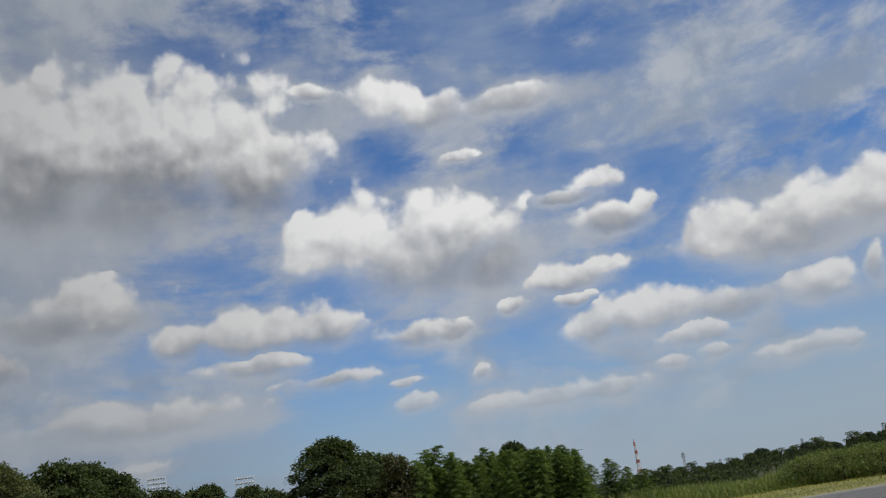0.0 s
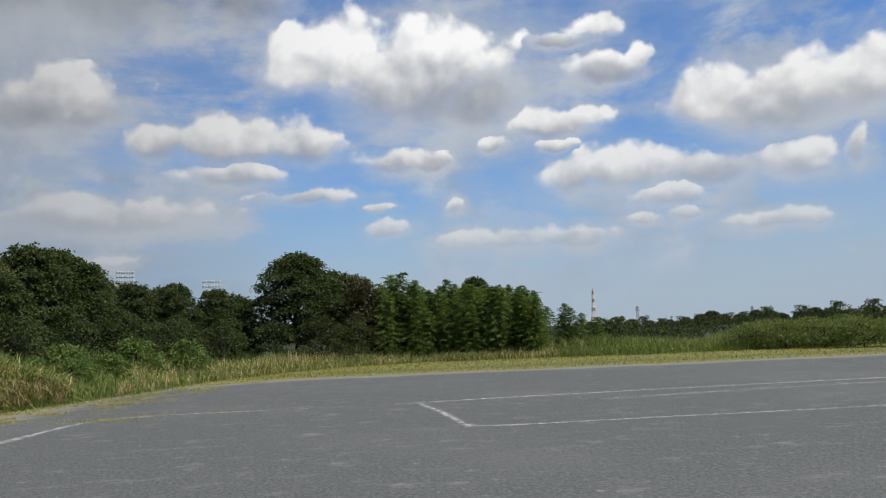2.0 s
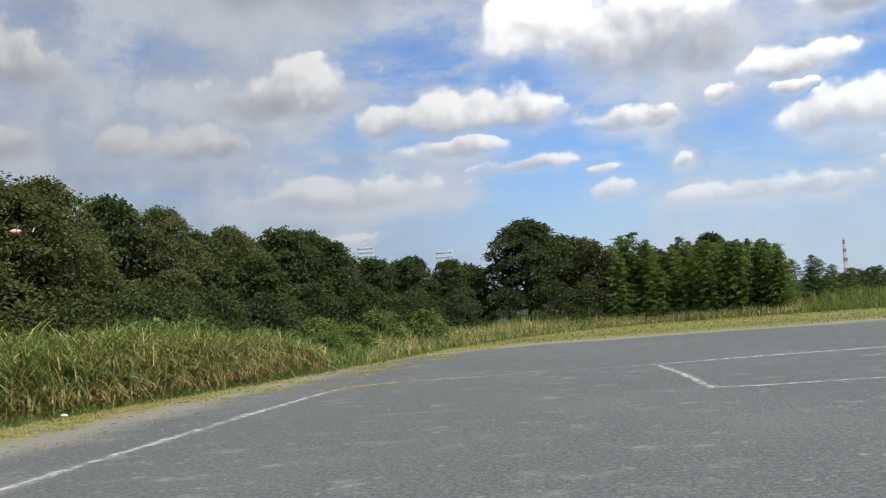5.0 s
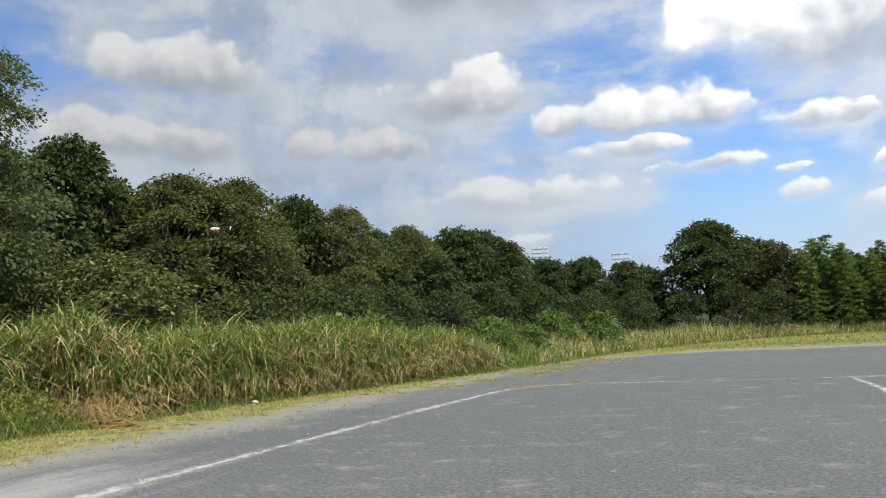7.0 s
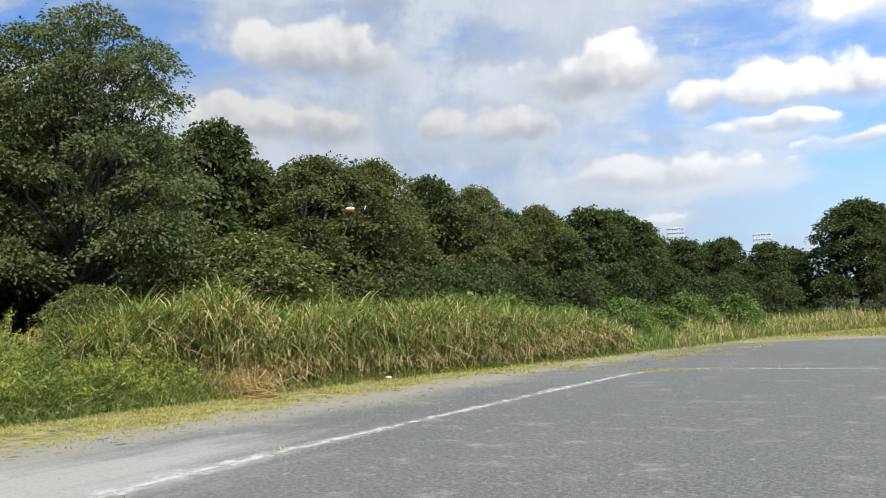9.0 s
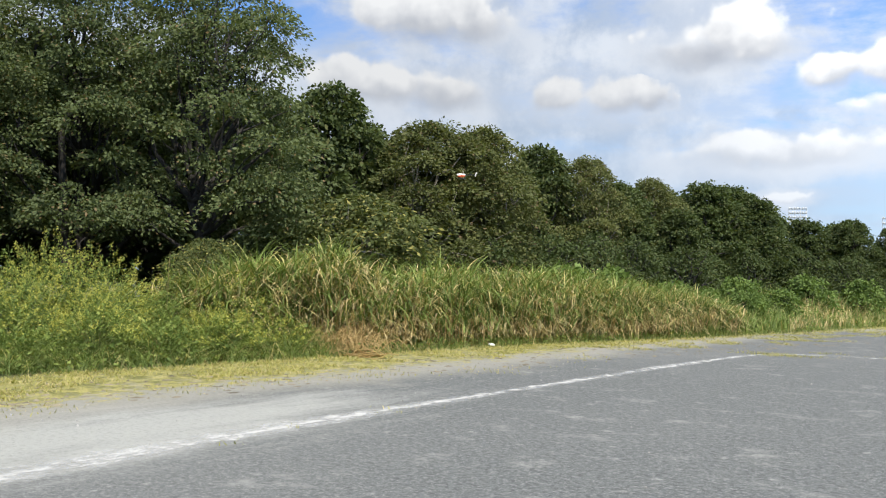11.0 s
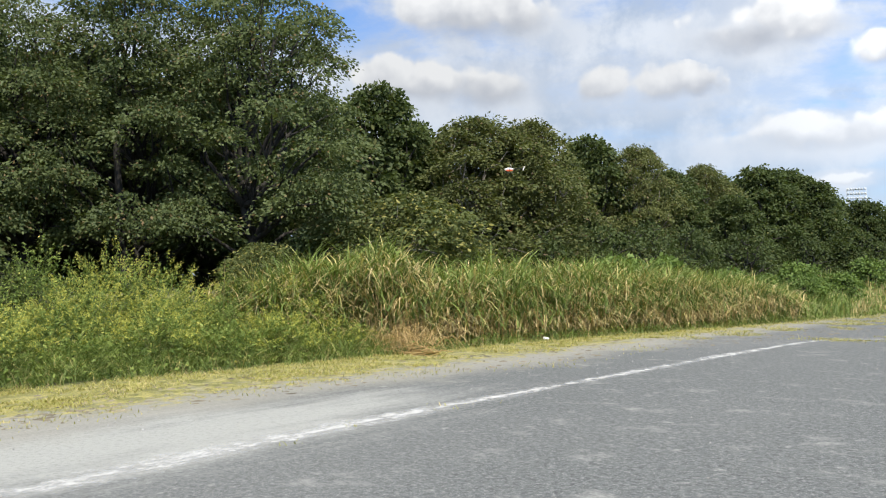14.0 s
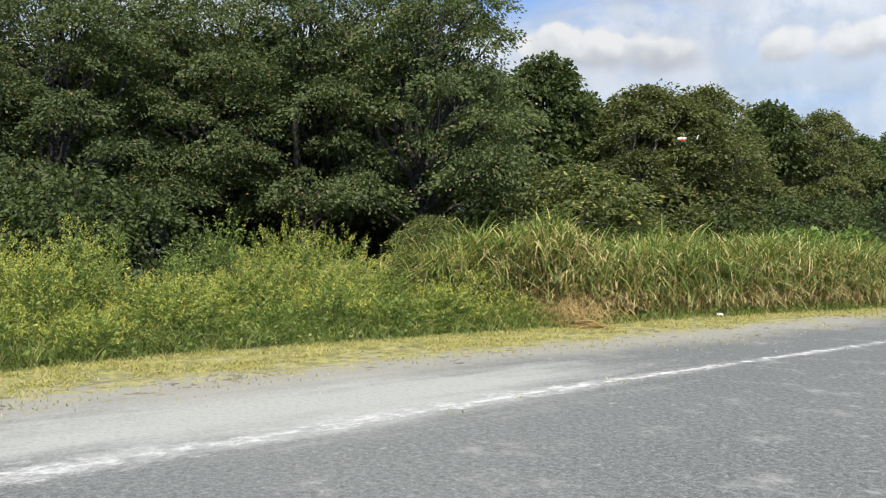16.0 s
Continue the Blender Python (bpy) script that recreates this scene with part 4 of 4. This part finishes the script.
def bank_grass():
    root = thing("bank_grass", "rough knee-high green grass at the foot of the growth", "grass", kind="stuff")
    n = 22000
    s = EDGE_LEN[-1] * rng.random(n) ** 1.6
    back = -0.35 + 1.5 * rng.random(n) ** 1.3
    foot = along_edge(s, back) + rng.normal(size=(n, 2)) * 0.08
    lump = np.array([noise.noise((a * 0.8, b, 5.0)) for a, b in zip(s, back)])
    h = (0.42 + 0.30 * lump + 0.25 * rng.random(n)) * np.clip(0.55 + back * 0.9, 0.25, 1.3)
    blade_part("blades", M_GRASS_DARK, root, foot, h * 1.3, 0.008 + 0.010 * rng.random(n), 0.15 + 0.7 * rng.random(n), 0.2 + 0.6 * rng.random(n), 3)
    k = 15000
    s = EDGE_LEN[-1] * rng.random(k) ** 1.8
    back = -0.2 + 1.6 * rng.random(k)
    at = along_edge(s, back)
    top = (0.15 + 0.45 * np.clip(back, 0, 2)) * (0.5 + rng.random(k))
    cen = np.concatenate([at, (top * (0.3 + 0.7 * rng.random(k)))[:, None]], 1)
    mesh_part("broad_leaves", mesh_of("broad_leaves", leaf_quads(cen, rng.normal(size=(k, 3)) * np.array([1, 1, 0.5]), 0.09 * (0.5 + 0.9 * rng.random(k)), 0.45), 4, M_WEED), root)


def turf():
    root = thing("turf_strip", "thin yellowish mown grass along the grit", "grass", kind="stuff")
    mats = 5200
    s = EDGE_LEN[-1] * rng.random(mats) ** 1.7
    back = -0.1 - 3.1 * rng.random(mats)
    foot = along_edge(s, back)
    keep = np.array([noise.noise((x * 0.9, y * 0.9, 2.0)) for x, y in foot]) > (-0.50 + 0.26 * -back)
    m = 22
    foot = np.repeat(foot[keep], m, 0)
    n = len(foot)
    foot = foot + rng.normal(size=(n, 2)) * 0.11
    blade_part("blades", M_TURF, root, foot, 0.045 + 0.08 * rng.random(n) ** 2, 0.007 + 0.008 * rng.random(n), 0.3 + 0.9 * rng.random(n), 0.3 + 0.5 * rng.random(n), 2)
    # wide turf on the far side
    n = 14000
    foot = np.stack([-9 + 43 * rng.random(n), 36.0 + 12.5 * rng.random(n)], 1)
    blade_part("far_blades", M_TURF_FAR, root, foot, 0.05 + 0.08 * rng.random(n), 0.02 + 0.02 * rng.random(n), 0.2 + 0.4 * rng.random(n), 0.2 + 0.3 * rng.random(n), 2)


def far_growth():
    """Waist-high growth beyond the far side of the pitch."""
    root = thing("far_grass", "waist-high rank grass and sedge beyond the pitch", "grass", kind="stuff")
    n = 50000
    s0 = s_at(23)
    s = s0 + (EDGE_LEN[-1] - s0) * rng.random(n)
    back = 7.0 * rng.random(n)
    foot = along_edge(s, back)
    az = np.degrees(np.arctan2(-foot[:, 0], foot[:, 1]))
    tall = np.interp(az, [-30, -22, -20, -18, -11, -8, 0, 14, 20], [1.45, 1.35, 1.15, 0.8, 1.1, 1.0, 0.8, 0.9, 1.35])
    lump = np.array([noise.noise((a * 0.25, b * 0.6, 1.0)) for a, b in zip(s, back)])
    h = tall * np.clip(0.35 + back * 0.25, 0, 1.0) * (0.8 + 0.35 * lump + 0.3 * rng.random(n))
    green = rng.random(n) < 0.7
    straw = (back < 3.0) & (rng.random(n) < 0.45) & (az > -9) & (az < 19)
    for name, mat, pick in (("green_blades", M_REED, green & ~straw), ("dark_blades", M_GRASS_DARK, ~green & ~straw), ("straw_blades", M_REED_DRY, straw)):
        k = int(pick.sum())
        blade_part(name, mat, root, foot[pick], h[pick] * 1.15, 0.035 + 0.03 * rng.random(k), 0.05 + 0.2 * rng.random(k), 0.1 + 0.3 * rng.random(k), 2)


reed_bed()
weed_bank()
bank_grass()
turf()
far_growth()

# ------------------------------------------------------------------ beyond the pitch, to the right
far_shrub = make_tree("shrub", "rounded yellow-green shrub in rank grass", "shrub", M_GRASS_DARK, M_BARK, 1.6, 1.7, 0.05, 12, 60, 16, 0.11, 0.2, 0.5, 0.1, 0.45, group="shrubs beyond the pitch")
place(far_shrub, -21.0, 51.5, 1.0, 0)
for az, d, s, rz in ((-23.0, 51.0, 1.05, 60), (-25.2, 50.5, 1.0, 120), (-27.3, 50.0, 1.05, 200), (-29.5, 50.0, 1.1, 260), (-22.0, 53.5, 1.1, 300), (-24.3, 53.5, 1.1, 20), (-26.4, 53, 1.15, 80)):
    again(far_shrub, az, d, s, rz)
thicket = make_tree("shrub", "dark green shrub standing beyond the rank grass", "shrub", M_LEAF_ROUND, M_BARK, 2.8, 1.7, 0.05, 12, 26, 12, 0.2, 0.2, 0.5, 0.3, 0.5, group="shrubs beyond the pitch")
place(thicket, -10.0, 60, 0.6, 0)
for az, d, s, rz in ((-12.9, 57, 0.82, 10), (-13.8, 58, 0.72, 80), (-11.6, 58, 0.62, 140), (-15.4, 66, 0.62, 200), (-16.6, 68, 0.66, 250), (-17.6, 70, 0.6, 290), (-26.0, 62, 0.8, 30), (-27.2, 60, 0.76, 90), (-28.8, 60, 0.8, 150)):
    again(thicket, az, d, s, rz)

for az, d, s, rz in ((-14.6, 92, 0.95, 10), (-15.7, 96, 0.85, 60), (-16.9, 100, 0.9, 130), (-18.0, 96, 0.95, 190), (-18.9, 104, 0.9, 240), (-19.8, 98, 0.95, 300), (-20.7, 104, 1.0, 20),
                     (-13.0, 100, 1.0, 80), (-11.8, 104, 1.0, 150), (-10.6, 96, 0.95, 200), (-22.0, 110, 1.2, 50), (-24.0, 112, 1.2, 110), (-26.0, 110, 1.3, 170), (-28.0, 108, 1.3, 230)):
    again(thicket, az, d, s, rz, None, "dark green shrub in rough ground far beyond the pitch")

hill_tree = make_tree("tree", "distant dark broad tree on the skyline", "tree", M_FAR, M_BARK, 7.0, 6.0, 0.1, 20, 9, 14, 0.75, 0.5, 0.6, 0.1, 0.7, group="skyline trees")
place(hill_tree, -18.8, 420, 0.95, 0)
for az, s, rz in ((-18.2, 0.6, 40), (-19.5, 0.55, 90), (-16.2, 0.42, 130), (-17.2, 0.5, 170), (-20.4, 0.55, 210), (-21.4, 0.68, 250), (-22.2, 0.66, 290), (-22.9, 0.5, 330),
                  (-24.0, 0.56, 20), (-24.8, 0.7, 70), (-25.7, 0.66, 110), (-26.7, 0.6, 150), (-27.8, 0.7, 190), (-14.9, 0.4, 230), (-15.6, 0.38, 270), (-13.8, 0.5, 300), (-12.4, 0.5, 320), (-11.2, 0.5, 350), (-29, 0.7, 10), (-30, 0.6, 60)):
    again(hill_tree, az, 420 + rng.random() * 60, s * 1.32, rz)


def ridge():
    """A low wooded ridge on the horizon."""
    bm = bmesh.new()
    d = 1500.0
    rows = []
    for k in range(121):
        az = 20 - k * 0.5
        x, y = polar(az, d)
        x2, y2 = polar(az, d + 150)
        h = 4.0 + 5.0 * (0.5 + 0.5 * noise.noise((k * 0.12, 0, 0))) + 1.2 * noise.noise((k * 0.9, 4, 0))
        rows.append([bm.verts.new((x, y, -0.5)), bm.verts.new((x * 1.01, y * 1.01, h * 0.8)), bm.verts.new((x2 * 0.96, y2 * 0.96, h)), bm.verts.new((x2, y2, -0.5))])
    for a, b in zip(rows, rows[1:]):
        for j in range(3):
            bm.faces.new((a[j], a[j + 1], b[j + 1], b[j]))
    me = bpy.data.meshes.new("ridge")
    bm.to_mesh(me)
    bm.free()
    me.materials.append(M_RIDGE)
    tagged(new("ridge", me), "low hazy wooded ridge on the horizon", "hill", kind="structure")


ridge()


def bar(bm, a, b, r):
    """A square bar from a to b."""
    a, b = Vector(a), Vector(b)
    m = (b - a).to_track_quat("Z", "Y").to_matrix().to_4x4()
    m.translation = (a + b) / 2
    bmesh.ops.create_cube(bm, size=1, matrix=m @ Matrix.Diagonal((r, r, (b - a).length, 1)))


def lattice_section(bm, w0, w1, z0, z1, r, bays):
    """Four legs with cross bracing between two heights."""
    sg = ((-1, -1), (1, -1), (1, 1), (-1, 1))
    for k in range(bays):
        fa, fb = k / bays, (k + 1) / bays
        za, zb = z0 + (z1 - z0) * fa, z0 + (z1 - z0) * fb
        wa, wb = (w0 + (w1 - w0) * fa) / 2, (w0 + (w1 - w0) * fb) / 2
        for j in range(4):
            (x, y), (u, v) = sg[j], sg[(j + 1) % 4]
            bar(bm, (x * wa, y * wa, za), (x * wb, y * wb, zb), r)
            bar(bm, (x * wa, y * wa, za), (u * wb, v * wb, zb), r * 0.6)
            bar(bm, (u * wa, v * wa, za), (x * wb, y * wb, zb), r * 0.6)
            bar(bm, (x * wb, y * wb, zb), (u * wb, v * wb, zb), r * 0.6)


def mast():
    """Red and white lattice mast, about sixty metres high."""
    x, y = polar(-11.42, 1400)
    root = thing("lattice_mast", "tall red and white lattice mast on the skyline", "mast", at=(x, y, 0), rz=15)
    H = 59.5
    cuts = [0, 10, 18, 27, 33, 41, 46, 53, H]
    width = lambda z: 8.8 - 7.4 * (z / H) ** 0.62
    for k in range(8):
        bm = bmesh.new()
        lattice_section(bm, width(cuts[k]), width(cuts[k + 1]), cuts[k], cuts[k + 1], 0.5, 2)
        part("red_section" if k % 2 == 1 else "white_section", bm, M_RED if k % 2 == 1 else M_WHITE, root)
    bm = bmesh.new()
    bmesh.ops.create_cone(bm, cap_ends=True, segments=10, radius1=3.2, radius2=3.2, depth=1.2, matrix=Matrix.Translation((0, 0, 33)))
    part("platform", bm, M_WHITE, root)
    bm = bmesh.new()
    bar(bm, (0, 0, H), (0, 0, H + 4), 0.5)
    part("antenna", bm, M_RED, root)


def pylon(az, el, d):
    x, y = polar(az, d)
    top = EYE + d * math.tan(radians(el))
    root = thing("pylon", "grey lattice power pylon far off on the skyline", "pylon", "far pylons", at=(x, y, 0), rz=az)
    bm = bmesh.new()
    lattice_section(bm, 3.2, 1.0, 0, top, 0.35, 6)
    part("tower", bm, M_PYLON, root)
    for f, w in ((0.80, 2.4), (0.92, 1.9)):
        bm = bmesh.new()
        bar(bm, (-w, 0, top * f), (w, 0, top * f), 0.4)
        bar(bm, (-w, 0, top * f), (0, 0, top * (f + 0.06)), 0.25)
        bar(bm, (w, 0, top * f), (0, 0, top * (f + 0.06)), 0.25)
        part("cross_arm", bm, M_PYLON, root)


def floodlight(az, el, width, height, d, rz):
    """A stadium floodlight: lattice pole and a panel of lamp rows."""
    x, y = polar(az, d)
    top = EYE + d * math.tan(radians(el))
    root = thing("floodlight_tower", "pale stadium floodlight with five rows of lamps above the trees", "floodlight", "stadium floodlights", at=(x, y, 0), rz=rz)
    bm = bmesh.new()
    lattice_section(bm, 2.6, 1.4, 0, top - height, 0.22, 6)
    part("pole", bm, M_PALE_STEEL, root)
    bm = bmesh.new()
    for sx in (-1, -0.33, 0.33, 1):
        bar(bm, (sx * width / 2, 0, top - height - 0.4), (sx * width / 2, 0, top), 0.18)
    for k in range(5):
        z = top - height * k / 4.4
        bar(bm, (-width / 2, 0.25, z - 0.5), (width / 2, 0.25, z - 0.5), 0.22)
    panel = part("frame", bm, M_PALE_STEEL, root)
    lamp_me = None
    for k in range(5):
        z = top - height * k / 4.4
        for j in range(7):
            if lamp_me is None:
                bm = bmesh.new()
                bmesh.ops.create_cone(bm, cap_ends=True, segments=10, radius1=0.30, radius2=0.17, depth=0.45, matrix=pose(0, 0, 0, 90, 0, 0))
                first = part("lamp", bm, M_PALE_STEEL, panel)
                lamp_me = first.data
                ob = first
            else:
                ob = mesh_part("lamp", lamp_me, panel)
            ob.location = (-width / 2 + width * (j + 0.5) / 7, -0.2, z - 0.25)


def house(az, d, w, h, rz):
    x, y = polar(az, d)
    root = thing("house", "small pale house far beyond the grass", "house", "far houses", at=(x, y, 0), rz=rz)
    bm = bmesh.new()
    bmesh.ops.create_cube(bm, size=1, matrix=Matrix.Translation((0, 0, h / 2)) @ Matrix.Diagonal((w, 7, h, 1)))
    part("wall", bm, M_HOUSE, root)
    bm = bmesh.new()
    v = [bm.verts.new(c) for c in ((-w / 2 - .4, -3.9, h), (w / 2 + .4, -3.9, h), (w / 2 + .4, 3.9, h), (-w / 2 - .4, 3.9, h), (-w / 2 - .4, 0, h + 1.6), (w / 2 + .4, 0, h + 1.6))]
    for f in ((0, 1, 5, 4), (2, 3, 4, 5), (1, 2, 5), (3, 0, 4), (3, 2, 1, 0)):
        bm.faces.new([v[k] for k in f])
    part("roof", bm, M_ROOF, root)
    for k in range(2):
        bm = bmesh.new()
        bmesh.ops.create_cube(bm, size=1, matrix=Matrix.Translation((-w / 4 + k * w / 2, -3.52, h * 0.6)) @ Matrix.Diagonal((1.7, 0.1, 1.3, 1)))
        part("window", bm, M_GLASS, root)


mast()
for az, el, d in ((-14.2, 1.24, 900), (-16.3, 0.52, 1300), (-21.2, 0.90, 1000), (-24.3, 0.75, 1100)):
    pylon(az, el, d)
floodlight(18.55, 4.66, 4.6, 5.2, 250, 25)
floodlight(13.35, 3.98, 4.9, 6.0, 255, 18)
for az, d, w, h, rz in ((-14.5, 640, 8, 3.0, 10), (-15.0, 660, 7, 2.6, -15), (-16.0, 650, 7, 2.6, 20)):
    house(az, d, w, h, rz)


# ------------------------------------------------------------------ small things
def straw_heap():
    root = thing("straw_heap", "heap of dry brown straw stalks against the reeds", "straw heap", at=(-13.3, 12.4, 0))
    lines = []
    for k in range(190):
        a = np.array([rng.normal() * 0.28, rng.normal() * 0.32, abs(rng.normal()) * 0.18 + 0.02])
        ang = rng.normal() * 0.9 + (0 if rng.random() < 0.6 else math.pi)
        L = 0.5 + 0.7 * rng.random()
        b = a + np.array([math.cos(ang) * L * 0.7, math.sin(ang) * L * 0.7, -a[2] + 0.02 + 0.1 * rng.random()])
        p = bent(a, b, 0.1, 5)
        p[:, 2] += np.sin(np.linspace(0, math.pi, 5)) * (0.06 + 0.36 * rng.random())
        p[:, 2] = np.maximum(p[:, 2], 0.005)
        lines.append((p, np.linspace(0.007, 0.003, 5)))
    v, q = tubes(lines, 3)
    mesh_part("straw", mesh_indexed("straw", v, q, M_STRAW), root)
    lines = []
    for k in range(26):
        a = np.array([0.4 + rng.normal() * 0.25, -0.3 + rng.normal() * 0.12, 0.02])
        b = a + np.array([0.5 + 0.5 * rng.random(), -0.25 + 0.3 * rng.random(), 0.06])
        lines.append((bent(a, b, 0.08, 4), np.linspace(0.016, 0.006, 4)))
    v, q = tubes(lines, 5)
    tagged(mesh_part("coarse_straw", mesh_indexed("coarse_straw", v, q, M_STRAW), root), kind="stuff")


def litter():
    bm = bmesh.new()
    bmesh.ops.create_icosphere(bm, subdivisions=3, radius=0.06)
    for v in bm.verts:
        d = noise.noise(v.co * 14) * 0.05
        v.co += v.normal * d
        v.co.z = max(v.co.z * 0.5 + 0.05, 0.0)
        v.co.x *= 1.3
    me = bpy.data.meshes.new("litter")
    bm.to_mesh(me)
    bm.free()
    me.materials.append(M_PLASTIC)
    ob = new("crumpled_bag", me)
    ob.location = (-12.55, 16.3, 0.0)
    tagged(ob, "small crumpled white plastic bag lying in the turf", "litter")


def stones():
    root = thing("loose_stones", "small pale stones and clods strewn on grit", "stones", kind="stuff")
    n = 420
    bm = bmesh.new()
    for k in range(n):
        if k < 300:
            x, y = -7.0 - 4.0 * rng.random(), -2 + 24 * rng.random()
        else:
            x, y = -6 + 14 * rng.random(), 3.5 + 18 * rng.random()
        r = 0.005 + 0.014 * rng.random() ** 4
        m = pose(x, y, r * 0.4, rng.random() * 360, rng.random() * 360, 0) @ Matrix.Diagonal((r, r * 0.8, r * 0.6, 1))
        bmesh.ops.create_icosphere(bm, subdivisions=1, radius=1, matrix=m)
    part("stones", bm, M_STONE, root)
    # trodden clods and dead tufts along the ragged edge of the turf
    verts = []
    for k in range(650):
        s = s_at(0.5) + (s_at(27.0) - s_at(0.5)) * rng.random() ** 1.4
        x, y = along_edge(np.array([s]), np.array([-1.3 - 2.6 * rng.random() ** 0.8]))[0]
        w, h = 0.02 + 0.07 * rng.random() ** 2.5, 0.006 + 0.016 * rng.random()
        ring = [(x + w * (0.7 + 0.5 * rng.random()) * math.cos(a), y + 1.1 * w * (0.7 + 0.5 * rng.random()) * math.sin(a), 0.001) for a in np.arange(6) * math.pi / 3]
        for a, b in zip(ring, ring[1:] + ring[:1]):
            verts += [a, b, (x, y, h)]
    mesh_part("clods", mesh_of("clods", verts, 3, M_CLOD), root, "dark trodden clods and dead roots")


def stray_tufts():
    root = thing("stray_grass", "thin tufts of yellow-green grass growing through grit", "grass", kind="stuff")
    feet = []
    for (x, y, w, h, n) in ((-7.0, 19.4, 0.8, 0.40, 1300), (-6.3, 20.6, 0.5, 0.25, 160), (-4.6, 20.5, 0.5, 0.2, 150), (-7.3, 7.6, 0.2, 0.3, 40), (-9.2, 12.0, 0.5, 0.9, 200), (-9.4, 15.5, 0.5, 0.8, 240),
                            (-10.4, 4.0, 0.6, 1.2, 420), (-10.4, 1.5, 0.7, 0.9, 520), (-10.6, 7.5, 0.6, 1.2, 420), (-10.1, 10.0, 0.5, 0.8, 300), (-6.9, 4.9, 0.1, 0.12, 14), (-7.2, 6.0, 0.12, 0.12, 16)):
        n = n // 2
        feet.append(np.array([[x, y]]) + rng.normal(size=(n, 2)) * np.array([[w, h]]) * 0.6)
    feet = np.concatenate(feet)
    n = len(feet)
    blade_part("blades", M_TURF, root, feet, 0.03 + 0.06 * rng.random(n) ** 2, 0.006 + 0.008 * rng.random(n), 0.2 + 0.4 * rng.random(n), 0.2 + 0.3 * rng.random(n), 3)


def model_helicopter():
    """A small radio-controlled helicopter in the air; rotor at rest."""
    x, y = polar(39.6, 19.0)
    z = EYE + 19.0 * math.tan(radians(6.84))
    root = thing("model_helicopter", "small red and white radio-controlled model helicopter hovering", "model helicopter", at=(x, y, z), rz=38, s=0.66)
    bm = bmesh.new()
    bmesh.ops.create_uvsphere(bm, u_segments=20, v_segments=12, radius=1)
    for v in bm.verts:
        t = (v.co.x + 1) / 2
        v.co = Vector((v.co.x * 0.16 - 0.06, v.co.y * 0.05 * (1 - 0.3 * t), v.co.z * 0.065 * (1 - 0.45 * t) + 0.01 * t))
    canopy = part("canopy", bm, M_CANOPY_WHITE, root)
    bm = bmesh.new()
    bmesh.ops.create_uvsphere(bm, u_segments=16, v_segments=10, radius=1)
    for v in bm.verts:
        v.co = Vector((v.co.x * 0.13 - 0.06, v.co.y * 0.052, v.co.z * 0.036 - 0.036))
    part("belly_stripe", bm, M_CANOPY, canopy, "red-orange lower canopy")
    bm = bmesh.new()
    bar(bm, (0.05, 0, 0.0), (0.42, 0, 0.012), 0.018)
    boom = part("tail_boom", bm, M_BLACK, root)
    bm = bmesh.new()
    bar(bm, (0.40, 0.0, -0.05), (0.45, 0.0, 0.09), 0.03)
    part("tail_fin", bm, M_CANOPY_WHITE, boom)
    bm = bmesh.new()
    bar(bm, (0.41, 0.025, -0.07), (0.41, 0.025, 0.09), 0.012)
    part("tail_rotor", bm, M_BLACK, boom)
    bm = bmesh.new()
    bar(bm, (0, 0, 0.05), (0, 0, 0.12), 0.014)
    part("rotor_mast", bm, M_BLACK, root)
    for sgn in (-1, 1):
        bm = bmesh.new()
        bmesh.ops.create_cube(bm, size=1, matrix=pose(0, sgn * 0.18, 0.115) @ Matrix.Diagonal((0.028, 0.33, 0.005, 1)))
        part("rotor_blade", bm, M_CANOPY_WHITE, root)
    for sgn in (-1, 1):
        bm = bmesh.new()
        bar(bm, (-0.16, sgn * 0.06, -0.12), (0.10, sgn * 0.06, -0.12), 0.010)
        for xx in (-0.09, 0.04):
            bar(bm, (xx, sgn * 0.03, -0.04), (xx, sgn * 0.06, -0.12), 0.008)
        part("skid", bm, M_BLACK, root)


straw_heap()
litter()
stones()
stray_tufts()
model_helicopter()
